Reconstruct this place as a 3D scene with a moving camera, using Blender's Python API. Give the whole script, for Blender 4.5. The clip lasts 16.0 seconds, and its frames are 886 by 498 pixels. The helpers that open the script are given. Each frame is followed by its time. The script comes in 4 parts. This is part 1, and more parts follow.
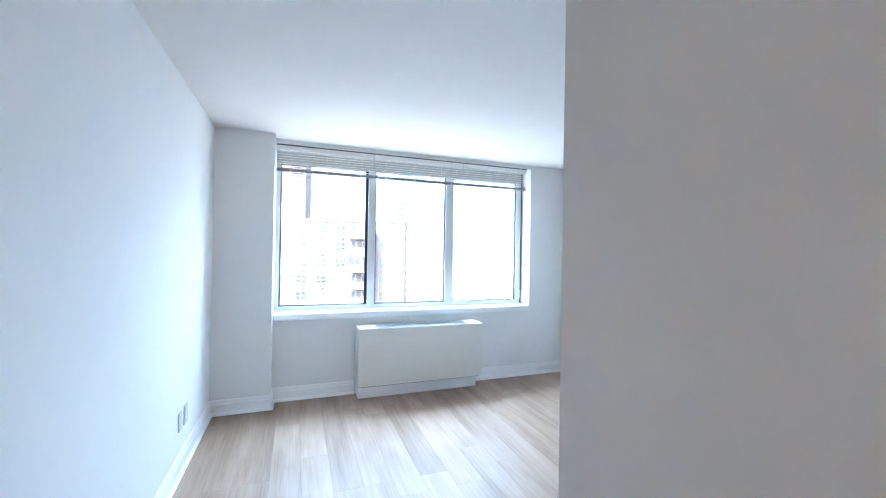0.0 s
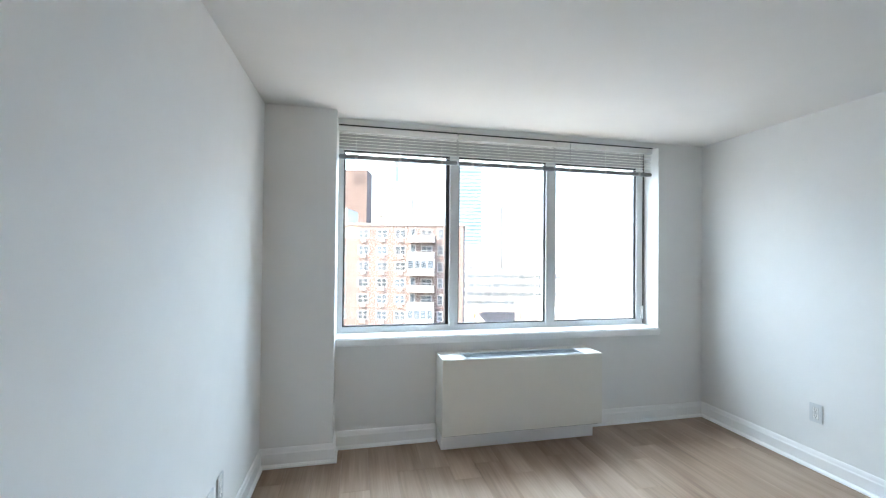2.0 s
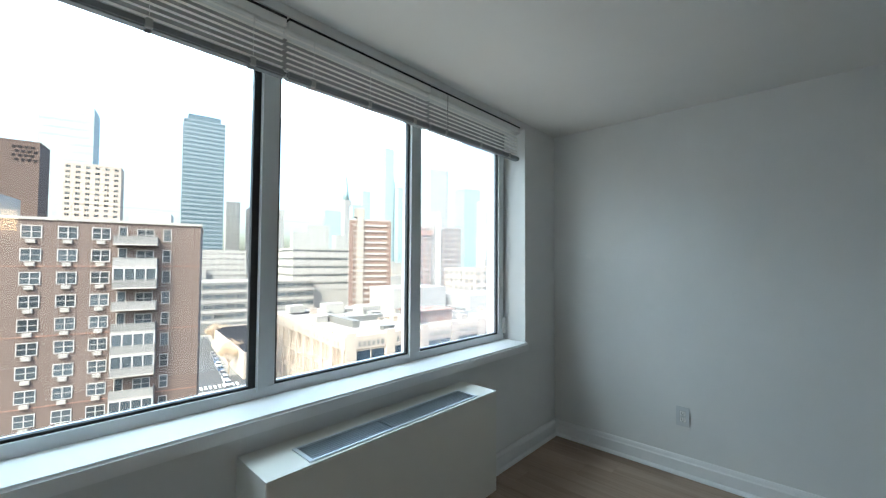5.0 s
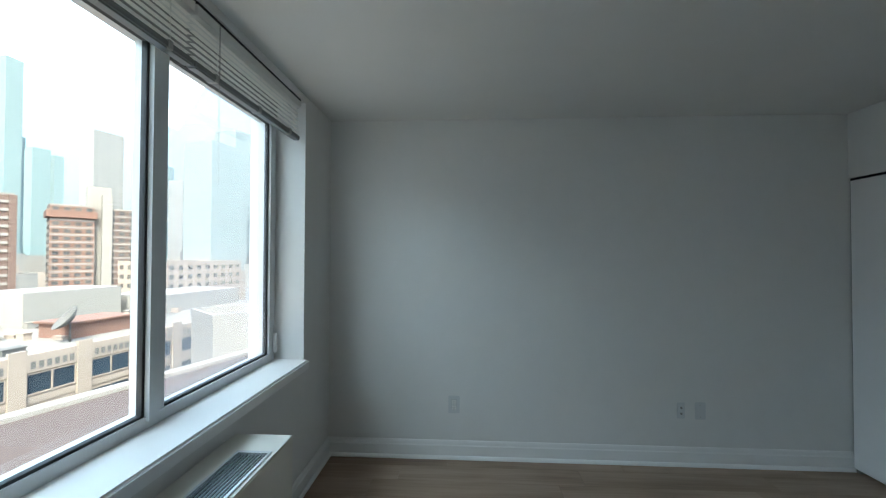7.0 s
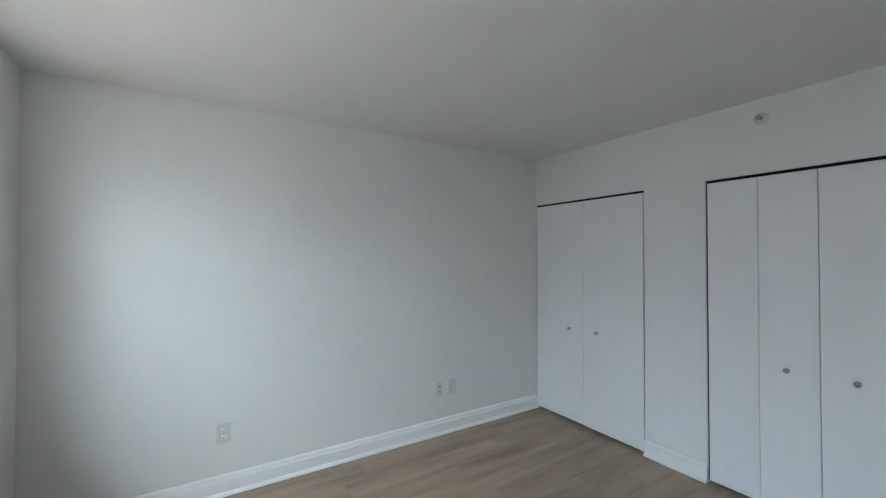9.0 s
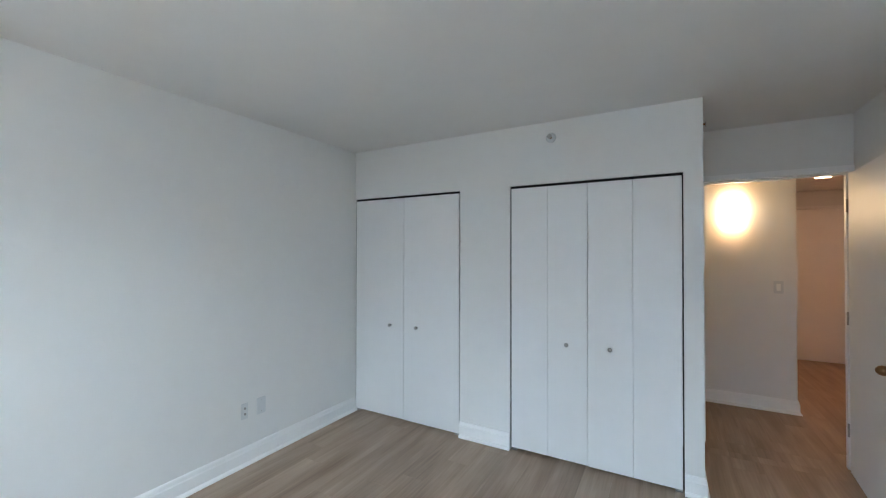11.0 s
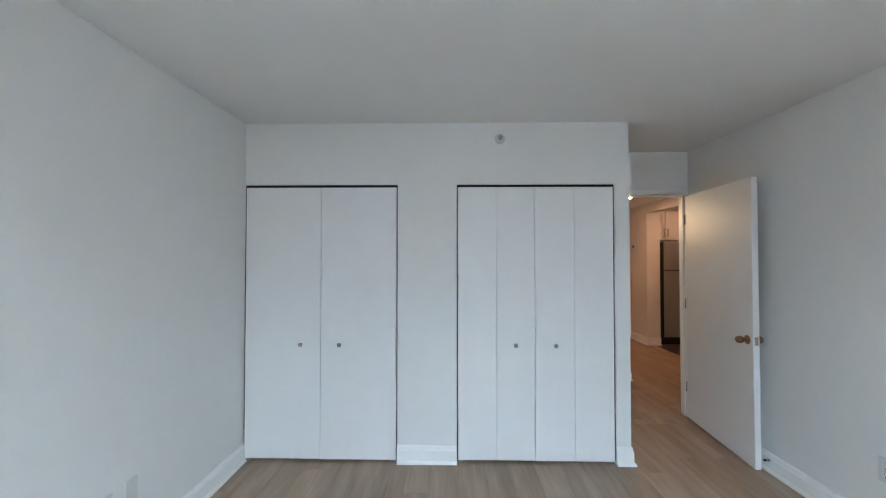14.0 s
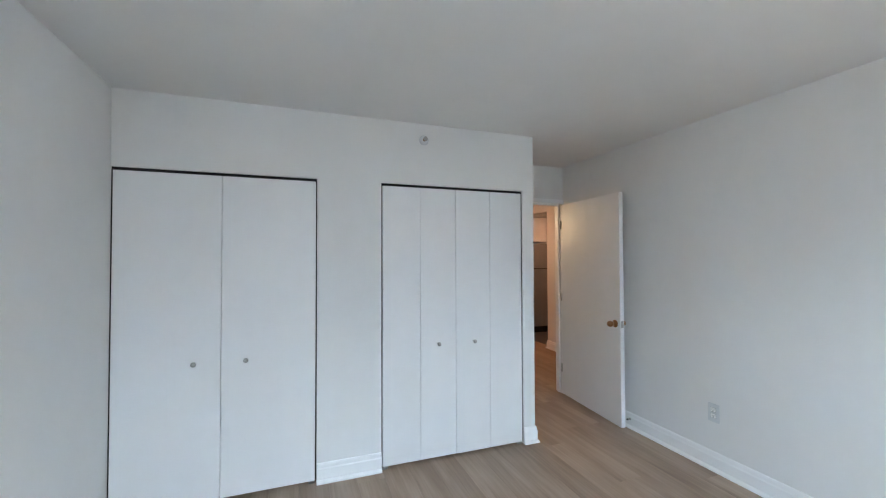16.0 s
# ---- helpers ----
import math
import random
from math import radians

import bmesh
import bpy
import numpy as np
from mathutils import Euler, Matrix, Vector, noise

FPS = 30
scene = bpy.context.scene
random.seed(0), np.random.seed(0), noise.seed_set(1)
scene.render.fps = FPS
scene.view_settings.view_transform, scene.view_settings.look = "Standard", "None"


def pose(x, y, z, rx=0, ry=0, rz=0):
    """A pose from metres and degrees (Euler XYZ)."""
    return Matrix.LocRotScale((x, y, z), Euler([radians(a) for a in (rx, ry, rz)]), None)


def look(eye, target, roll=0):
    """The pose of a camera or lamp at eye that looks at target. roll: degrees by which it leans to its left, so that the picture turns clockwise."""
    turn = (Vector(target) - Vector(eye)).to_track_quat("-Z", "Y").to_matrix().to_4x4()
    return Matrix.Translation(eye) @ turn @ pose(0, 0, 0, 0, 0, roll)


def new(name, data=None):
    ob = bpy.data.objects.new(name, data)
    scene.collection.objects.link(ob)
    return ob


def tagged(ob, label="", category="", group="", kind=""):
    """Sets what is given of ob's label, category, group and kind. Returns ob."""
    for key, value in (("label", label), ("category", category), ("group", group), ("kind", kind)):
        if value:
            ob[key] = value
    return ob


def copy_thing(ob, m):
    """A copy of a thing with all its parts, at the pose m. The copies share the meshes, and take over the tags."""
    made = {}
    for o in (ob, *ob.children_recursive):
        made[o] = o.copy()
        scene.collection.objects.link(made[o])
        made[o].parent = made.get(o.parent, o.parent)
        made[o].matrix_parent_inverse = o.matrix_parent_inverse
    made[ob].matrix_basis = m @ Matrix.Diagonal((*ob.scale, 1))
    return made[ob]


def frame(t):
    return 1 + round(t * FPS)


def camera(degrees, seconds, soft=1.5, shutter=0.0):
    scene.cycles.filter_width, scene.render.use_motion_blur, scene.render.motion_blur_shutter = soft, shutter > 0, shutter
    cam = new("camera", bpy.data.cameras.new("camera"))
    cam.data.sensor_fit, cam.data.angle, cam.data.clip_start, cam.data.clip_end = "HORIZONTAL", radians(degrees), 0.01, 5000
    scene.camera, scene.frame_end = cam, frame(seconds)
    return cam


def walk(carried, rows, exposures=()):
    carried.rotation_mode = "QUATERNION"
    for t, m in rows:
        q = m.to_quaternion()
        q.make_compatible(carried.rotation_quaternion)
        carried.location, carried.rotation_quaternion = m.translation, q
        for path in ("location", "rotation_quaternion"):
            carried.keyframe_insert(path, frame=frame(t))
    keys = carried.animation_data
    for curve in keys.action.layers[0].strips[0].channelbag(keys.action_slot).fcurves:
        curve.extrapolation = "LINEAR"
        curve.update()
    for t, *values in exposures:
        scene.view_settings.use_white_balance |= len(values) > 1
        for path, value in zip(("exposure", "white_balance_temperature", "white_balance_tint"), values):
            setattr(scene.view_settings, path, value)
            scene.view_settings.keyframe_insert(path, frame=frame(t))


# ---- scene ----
cam = camera(96.7, 16.0, soft=1.2)

PATH = [
    (0, (0.65, -0.346, 1.445), (1.351, 1.527, 1.458), 1.0),
    (0.5, (0.642, -0.136, 1.446), (1.093, 1.813, 1.464), 0.9),
    (1, (0.588, 0.093, 1.475), (1.026, 2.045, 1.495), 0.7),
    (1.5, (0.6, 0.333, 1.442), (1.029, 2.286, 1.476), 0.6),
    (2, (0.614, 0.633, 1.468), (1.038, 2.588, 1.492), 0.6),
    (2.5, (0.571, 0.926, 1.457), (1.039, 2.87, 1.482), 0.6),
    (3, (0.576, 1.172, 1.447), (1.172, 3.08, 1.481), 0.6),
    (5.5, (0.677, 2.317, 1.417), (2.351, 3.41, 1.474), 0.3),
    (6, (0.693, 2.473, 1.461), (2.534, 3.252, 1.499), 0.3),
    (6.5, (0.734, 2.592, 1.476), (2.684, 3.031, 1.507), 0.2),
    (7, (0.833, 2.694, 1.478), (2.83, 2.801, 1.512), 0.2),
    (7.5, (0.882, 2.791, 1.495), (2.874, 2.614, 1.521), 0.2),
    (8, (0.897, 2.871, 1.508), (2.83, 2.36, 1.537), 0.2),
    (8.5, (0.899, 2.946, 1.518), (2.719, 2.118, 1.555), 0.1),
    (9, (0.86, 2.933, 1.52), (2.552, 1.867, 1.554), 0.1),
    (9.5, (0.872, 2.94, 1.518), (2.403, 1.653, 1.551), 0.1),
    (10, (0.914, 2.913, 1.528), (2.275, 1.447, 1.552), -0.0),
    (12.5, (1.639, 2.926, 1.483), (2.113, 0.984, 1.525), 0.1),
    (13, (1.84, 2.905, 1.485), (2.198, 0.937, 1.528), 0.0),
    (13.5, (2.071, 2.908, 1.499), (2.268, 0.919, 1.538), 0.1),
    (14, (2.219, 2.891, 1.499), (2.255, 0.892, 1.538), -0.0),
    (14.5, (2.34, 2.808, 1.499), (2.236, 0.812, 1.543), -0.1),
    (15, (2.459, 2.74, 1.491), (2.208, 0.757, 1.532), -0.1),
    (15.5, (2.624, 2.725, 1.497), (2.156, 0.781, 1.534), -0.1),
    (16, (2.722, 2.777, 1.497), (2.034, 0.9, 1.539), -0.2),
]
EXPOSURES = [(0, 4.52, 5600, 4), (0.5, 4.24, 6000, 4), (1, 4.02, 6600, 5), (2, 3.8, 6550, 4), (3, 3.45, 6480, -2), (5.5, 2.22, 6480, -2), (7, 2.08, 6480, -3), (8, 2.2, 6580, -2), (8.5, 2.8, 6730, 2), (9, 3.21, 6830, 3), (10, 3.53, 6780, 5), (12.5, 3.65, 6630, 4), (16, 3.9, 6730, 6)]
walk(cam, [(t, look(eye, target, roll)) for t, eye, target, roll in PATH], EXPOSURES)

# ---- world and sun ----
scene.cycles.max_bounces, scene.cycles.diffuse_bounces = 14, 4
world = bpy.data.worlds.new("sky")
scene.world = world
world.use_nodes = True
wn = world.node_tree.nodes
sky = wn.new("ShaderNodeTexSky")
sky.sky_type, sky.sun_disc = "NISHITA", False
SUN_EL, SUN_AZ = 50, 250          # degrees above the horizon; clockwise from +y
sky.sun_elevation, sky.sun_rotation = radians(SUN_EL), radians(SUN_AZ)
sky.altitude, sky.air_density, sky.dust_density, sky.ozone_density = 50, 1.0, 4.0, 1.0
wn["Background"].inputs[1].default_value = 0.125
# thin bright overcast: the sky grows brighter with height, as under high cloud
spot_at, height, veil_gain, veiled = wn.new("ShaderNodeTexCoord"), wn.new("ShaderNodeSeparateXYZ"), wn.new("ShaderNodeMapRange"), wn.new("ShaderNodeVectorMath")
veil_gain.interpolation_type, veiled.operation = "SMOOTHSTEP", "SCALE"
veil_gain.inputs["From Min"].default_value, veil_gain.inputs["From Max"].default_value = 0.05, 0.60
veil_gain.inputs["To Min"].default_value, veil_gain.inputs["To Max"].default_value = 0.75, 2.6
world.node_tree.links.new(spot_at.outputs["Generated"], height.inputs[0])
world.node_tree.links.new(height.outputs["Z"], veil_gain.inputs["Value"])
world.node_tree.links.new(sky.outputs[0], veiled.inputs[0])
world.node_tree.links.new(veil_gain.outputs[0], veiled.inputs["Scale"])
world.node_tree.links.new(veiled.outputs[0], wn["Background"].inputs[0])
sun = new("sun", bpy.data.lights.new("sun", "SUN"))
sun.data.energy, sun.data.angle, sun.data.color = 1.3, radians(1.0), (1.0, 0.95, 0.90)
a, e = radians(SUN_AZ), radians(SUN_EL)
sun.matrix_world = look((0, 0, 0), (-math.sin(a) * math.cos(e), -math.cos(a) * math.cos(e), -math.sin(e)))

# unseen upward lamp in window opening, standing in for sunlit roofs and street below
lift = new("roof_bounce_stand_in", bpy.data.lights.new("roof_bounce_stand_in", "AREA"))
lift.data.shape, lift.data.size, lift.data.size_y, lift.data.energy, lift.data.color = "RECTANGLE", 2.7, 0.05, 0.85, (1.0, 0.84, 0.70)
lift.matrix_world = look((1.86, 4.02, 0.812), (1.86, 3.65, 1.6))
# unseen lamp outside above the opening's head, standing in for skylight falling in
drop = new("sky_stand_in_lamp", bpy.data.lights.new("sky_stand_in_lamp", "AREA"))
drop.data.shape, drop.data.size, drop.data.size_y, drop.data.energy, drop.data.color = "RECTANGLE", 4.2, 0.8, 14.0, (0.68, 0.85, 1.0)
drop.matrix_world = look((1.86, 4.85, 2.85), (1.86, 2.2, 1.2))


# ---- materials ----
def material(name, color, rough=0.5, metal=0.0, grain=0.0, scale=8.0, bump=0.0, bump_scale=60.0, spec=0.5, emit=0.0, random_tint=0.0):
    """A principled material whose colour varies by noise at two scales, with fine relief."""
    m = bpy.data.materials.new(name)
    m.use_nodes = True
    n, l = m.node_tree.nodes, m.node_tree.links
    p = n["Principled BSDF"]
    p.inputs["Roughness"].default_value, p.inputs["Metallic"].default_value = rough, metal
    p.inputs["Specular IOR Level"].default_value = spec
    p.inputs["Base Color"].default_value = (*color, 1)
    at = n.new("ShaderNodeTexCoord")
    last = None
    if grain:
        big, fine = n.new("ShaderNodeTexNoise"), n.new("ShaderNodeTexNoise")
        big.inputs["Scale"].default_value, fine.inputs["Scale"].default_value = scale * 0.2, scale * 2.5
        big.inputs["Detail"].default_value, fine.inputs["Detail"].default_value = 3, 5
        both = n.new("ShaderNodeMath")
        both.operation = "ADD"
        span = n.new("ShaderNodeMapRange")
        span.inputs["From Min"].default_value, span.inputs["From Max"].default_value = 0.6, 1.4
        span.inputs["To Min"].default_value, span.inputs["To Max"].default_value = 1 - grain, 1 + grain
        mix = n.new("ShaderNodeMix")
        mix.data_type, mix.blend_type = "RGBA", "MULTIPLY"
        mix.inputs["Factor"].default_value = 1
        mix.inputs["A"].default_value = (*color, 1)
        for t in (big, fine):
            l.new(at.outputs["Object"], t.inputs["Vector"])
        l.new(big.outputs["Fac"], both.inputs[0])
        l.new(fine.outputs["Fac"], both.inputs[1])
        l.new(both.outputs[0], span.inputs["Value"])
        l.new(span.outputs[0], mix.inputs["B"])
        last = mix.outputs["Result"]
    if random_tint:
        info, hue = n.new("ShaderNodeObjectInfo"), n.new("ShaderNodeHueSaturation")
        r = n.new("ShaderNodeMapRange")
        r.inputs["To Min"].default_value, r.inputs["To Max"].default_value = 1 - random_tint, 1 + random_tint
        l.new(info.outputs["Random"], r.inputs["Value"])
        l.new(r.outputs[0], hue.inputs["Value"])
        if last:
            l.new(last, hue.inputs["Color"])
        else:
            hue.inputs["Color"].default_value = (*color, 1)
        last = hue.outputs["Color"]
    if last:
        l.new(last, p.inputs["Base Color"])
    if bump:
        t, b = n.new("ShaderNodeTexNoise"), n.new("ShaderNodeBump")
        t.inputs["Scale"].default_value, t.inputs["Detail"].default_value = bump_scale, 4
        b.inputs["Strength"].default_value, b.inputs["Distance"].default_value = bump, 0.002
        l.new(at.outputs["Object"], t.inputs["Vector"])
        l.new(t.outputs["Fac"], b.inputs["Height"])
        l.new(b.outputs["Normal"], p.inputs["Normal"])
    if emit:
        p.inputs["Emission Color"].default_value, p.inputs["Emission Strength"].default_value = (*color, 1), emit
    return m


def glass_material(name, color, rough=0.0):
    m = bpy.data.materials.new(name)
    m.use_nodes = True
    p = m.node_tree.nodes["Principled BSDF"]
    p.inputs["Base Color"].default_value, p.inputs["Roughness"].default_value = (*color, 1), rough
    p.inputs["Transmission Weight"].default_value, p.inputs["IOR"].default_value = 1, 1.45
    return m


def wood_material(name):
    """Greyish-brown vinyl plank: streaks along the plank (y), each plank with its own tone and offset."""
    m = bpy.data.materials.new(name)
    m.use_nodes = True
    n, l = m.node_tree.nodes, m.node_tree.links
    p = n["Principled BSDF"]
    at, info = n.new("ShaderNodeTexCoord"), n.new("ShaderNodeObjectInfo")
    shift = n.new("ShaderNodeVectorMath")
    shift.operation = "MULTIPLY_ADD"
    l.new(info.outputs["Random"], shift.inputs[0])
    shift.inputs[1].default_value = (17, 29, 11)
    l.new(at.outputs["Object"], shift.inputs[2])
    fac = None
    for stretch, weight, detail in (((9, 0.9, 1), 0.5, 4), ((70, 2.5, 1), 0.3, 6), ((2.5, 1.2, 1), 0.35, 2)):
        mp, t = n.new("ShaderNodeMapping"), n.new("ShaderNodeTexNoise")
        mp.inputs["Scale"].default_value = stretch
        t.inputs["Scale"].default_value, t.inputs["Detail"].default_value = 1, detail
        t.inputs["Distortion"].default_value = 0.4
        l.new(shift.outputs[0], mp.inputs["Vector"])
        l.new(mp.outputs[0], t.inputs["Vector"])
        k = n.new("ShaderNodeMath")
        k.operation = "MULTIPLY_ADD"
        k.inputs[1].default_value = weight
        l.new(t.outputs["Fac"], k.inputs[0])
        if fac:
            l.new(fac, k.inputs[2])
        else:
            k.inputs[2].default_value = 0
        fac = k.outputs[0]
    own = n.new("ShaderNodeMath")
    own.operation = "MULTIPLY_ADD"
    own.inputs[1].default_value = 0.06
    l.new(info.outputs["Random"], own.inputs[0])
    l.new(fac, own.inputs[2])
    ramp = n.new("ShaderNodeValToRGB")
    ramp.color_ramp.elements[0].position, ramp.color_ramp.elements[0].color = 0.42, (0.215, 0.143, 0.101, 1)
    ramp.color_ramp.elements[1].position, ramp.color_ramp.elements[1].color = 0.86, (0.49, 0.365, 0.277, 1)
    l.new(own.outputs[0], ramp.inputs["Fac"])
    l.new(ramp.outputs["Color"], p.inputs["Base Color"])
    r = n.new("ShaderNodeMapRange")
    r.inputs["To Min"].default_value, r.inputs["To Max"].default_value = 0.36, 0.52
    l.new(fac, r.inputs["Value"])
    l.new(r.outputs[0], p.inputs["Roughness"])
    p.inputs["Specular IOR Level"].default_value = 0.4
    b = n.new("ShaderNodeBump")
    b.inputs["Strength"].default_value, b.inputs["Distance"].default_value = 0.15, 0.001
    l.new(fac, b.inputs["Height"])
    l.new(b.outputs["Normal"], p.inputs["Normal"])
    return m


PAINT = material("wall_paint", (0.77, 0.77, 0.76), 0.75, grain=0.02, scale=3, bump=0.12, bump_scale=90, spec=0.3)
CEILING = material("ceiling_paint", (0.76, 0.755, 0.74), 0.9, grain=0.02, scale=2, bump=0.1, bump_scale=70, spec=0.2)
TRIM = material("trim_paint", (0.86, 0.86, 0.86), 0.35, grain=0.015, scale=4, bump=0.04, bump_scale=40)
DOOR = material("door_paint", (0.80, 0.80, 0.80), 0.42, grain=0.02, scale=3, bump=0.05, bump_scale=30)
GAP_SHADE = material("painted_gap_shade", (0.008, 0.008, 0.008), 0.8)
UNDER = material("subfloor", (0.07, 0.05, 0.04), 0.9)
WOOD = wood_material("vinyl_plank")
METAL_WHITE = material("enamelled_metal", (0.75, 0.74, 0.69), 0.38, grain=0.02, scale=3, bump=0.03, bump_scale=25)
GRILLE = material("grille_metal", (0.62, 0.65, 0.67), 0.32, metal=0.7, grain=0.04)
BAR = material("grille_bars", (0.38, 0.41, 0.43), 0.3, metal=0.8, grain=0.04)
GRILLE_DARK = material("grille_inside", (0.03, 0.035, 0.04), 0.7)
ALU = material("window_aluminium", (0.64, 0.66, 0.67), 0.35, metal=0.0, grain=0.03, scale=6)
GASKET = material("window_gasket", (0.025, 0.027, 0.03), 0.6)
PANE = glass_material("window_glass", (0.97, 0.99, 0.98))
SLAT = material("blind_slat", (0.82, 0.81, 0.78), 0.4, grain=0.03)
thin, blend = SLAT.node_tree.nodes.new("ShaderNodeBsdfTranslucent"), SLAT.node_tree.nodes.new("ShaderNodeMixShader")
thin.inputs["Color"].default_value, blend.inputs[0].default_value = (0.95, 0.93, 0.89, 1), 0.55
SLAT.node_tree.links.new(SLAT.node_tree.nodes["Principled BSDF"].outputs[0], blend.inputs[1])
SLAT.node_tree.links.new(thin.outputs[0], blend.inputs[2])
SLAT.node_tree.links.new(blend.outputs[0], SLAT.node_tree.nodes["Material Output"].inputs["Surface"])
HEADRAIL = material("blind_headrail", (0.80, 0.80, 0.78), 0.4, grain=0.02)
CLIP = material("rail_clip", (0.42, 0.42, 0.41), 0.4)
RAIL = material("blind_rail", (0.20, 0.215, 0.225), 0.4, grain=0.05)
PLASTIC = material("white_plastic", (0.86, 0.86, 0.84), 0.28)
PLATE = material("plate_plastic", (0.68, 0.70, 0.71), 0.25)
SEAM = material("socket_seam", (0.30, 0.30, 0.29), 0.5)
SLOT = material("outlet_slot", (0.03, 0.03, 0.03), 0.5)
BRASS = material("aged_brass", (0.32, 0.17, 0.085), 0.28, metal=1.0, grain=0.15, scale=60)
NICKEL = material("satin_nickel", (0.40, 0.39, 0.37), 0.3, metal=1.0, grain=0.08, scale=60)
STEEL = material("brushed_steel", (0.50, 0.50, 0.51), 0.40, metal=0.8, grain=0.06, scale=20)
BLACK = material("black_enamel", (0.012, 0.012, 0.012), 0.4, grain=0.1)
TILE = material("dark_tile", (0.06, 0.058, 0.055), 0.4, grain=0.2, scale=10)
LAMP_GLASS = material("lit_glass", (1.0, 0.68, 0.40), 0.4, emit=1.9)
LAMP_DISC = material("lit_diffuser", (1.0, 0.50, 0.29), 0.4, emit=12.0)


# ---- building blocks ----
def box(bm, x0, y0, z0, x1, y1, z1):
    v = [bm.verts.new((x, y, z)) for z in (z0, z1) for y in (y0, y1) for x in (x0, x1)]
    for f in ((0, 2, 3, 1), (4, 5, 7, 6), (0, 1, 5, 4), (2, 6, 7, 3), (0, 4, 6, 2), (1, 3, 7, 5)):
        bm.faces.new([v[i] for i in f])
    return v


def boxes(*sizes):
    bm = bmesh.new()
    for s in sizes:
        box(bm, *s)
    return bm


def soft_box(x0, y0, z0, x1, y1, z1, r=0.003, steps=2):
    bm = boxes((x0, y0, z0, x1, y1, z1))
    bmesh.ops.bevel(bm, geom=bm.edges[:], offset=r, segments=steps, affect="EDGES")
    return bm


def lathe(profile, axis="z", steps=24):
    """Turns (radius, height) pairs round an axis through the origin."""
    bm = bmesh.new()
    rings = []
    for r, h in profile:
        ring = []
        for i in range(steps):
            c, s = math.cos(2 * math.pi * i / steps) * r, math.sin(2 * math.pi * i / steps) * r
            ring.append(bm.verts.new({"z": (c, s, h), "x": (h, c, s), "y": (s, h, c)}[axis]))
        rings.append(ring)
    for lo, hi in zip(rings, rings[1:]):
        for i in range(steps):
            f = bm.faces.new((lo[i], lo[(i + 1) % steps], hi[(i + 1) % steps], hi[i]))
            f.smooth = True
    bm.faces.new(rings[0][::-1])
    bm.faces.new(rings[-1])
    return bm


def mesh_of(name, bm, mat):
    me = bpy.data.meshes.new(name)
    bmesh.ops.recalc_face_normals(bm, faces=bm.faces[:])
    bm.to_mesh(me)
    bm.free()
    for m in (mat if isinstance(mat, (list, tuple)) else [mat]):
        me.materials.append(m)
    return me


def part(name, bm, mat, parent, label="", at=None):
    """Links a bmesh (or a ready mesh) as one object under a thing or a part."""
    ob = new(name, mesh_of(name, bm, mat) if isinstance(bm, bmesh.types.BMesh) else bm)
    ob.parent = parent
    if at:
        ob.location = at
    return tagged(ob, label)


def thing(name, at, label, category, group="", kind="", turn=0):
    ob = new(name)
    ob.matrix_basis = pose(*at, 0, 0, turn)
    ob.empty_display_size = 0.1
    return tagged(ob, label, category, group, kind)


def setting(name, bm, mat, label, category):
    return tagged(new(name, mesh_of(name, bm, mat)), label, category, kind="structure")


# ---- plan ----
XW, XE, YN, TOP = -0.02, 3.74, 3.70, 2.486      # west, east and window walls, ceiling
YD = -0.85                           # face of the wall with the bedroom door
XB = 0.914                           # end of the closet block
WX0, WX1, WZ0, WZ1 = 0.46, 3.27, 0.79, 2.445   # window opening
T = 0.12

setting("floor", boxes((-3.6, -4.9, -0.10, XE + T, 4.06, -0.012)), UNDER, "dark underlay below the plank floor", "floor")
setting("ceiling", boxes((-T, YD, TOP, XE + T, 4.06, TOP + 0.15)), CEILING, "plain white painted ceiling", "ceiling")
setting("wall_north", boxes((-T, YN, 0, XE + T, 4.06, WZ0), (-T, YN, WZ1, XE + T, 4.06, TOP), (-T, YN, WZ0, WX0, 4.06, WZ1), (WX1, YN, WZ0, XE + T, 4.06, WZ1)),
        PAINT, "white painted wall with a wide window", "wall")
setting("wall_east", boxes((XE, -0.75, 0, XE + T, YN, TOP)), PAINT, "plain white painted wall", "wall")
setting("wall_west", boxes((-T - 0.03, YD, 0, XW, YN, TOP)), PAINT, "plain white painted wall", "wall")
setting("column", boxes((XW, 3.52, 0, WX0, YN, TOP)), PAINT, "white painted corner column beside the window", "column")
C1, C2, CH = (2.605, XE), (1.02, 2.17), 2.03
setting("wall_south", boxes((C1[0], -T, CH, XE, 0, TOP), (C2[1], -T, 0, C1[0], 0, TOP), (C2[0], -T, CH, C2[1], 0, TOP), (XB, -T, 0, C2[0], 0, TOP),
                            (XB, YD, 0, XB + 0.08, -T, TOP)), PAINT, "white painted closet wall with two openings", "wall")
setting("closet_back", boxes((XB + 0.08, -0.75, 0, XE, -0.70, TOP), (2.36, -0.70, 0, 2.42, -T, TOP)), PAINT, "plain wall at the back of the closets", "wall")
DX0, DX1, DH = -0.004, 0.855, 2.082
setting("wall_door", boxes((-T, YD - T, 0, DX0 - 0.02, YD, 2.6), (DX0 - 0.02, YD - T, DH + 0.02, DX1 + 0.02, YD, 2.6), (DX1 + 0.02, YD - T, 0, 2.6, YD, 2.6)),
        PAINT, "white painted wall with the bedroom doorway", "wall")

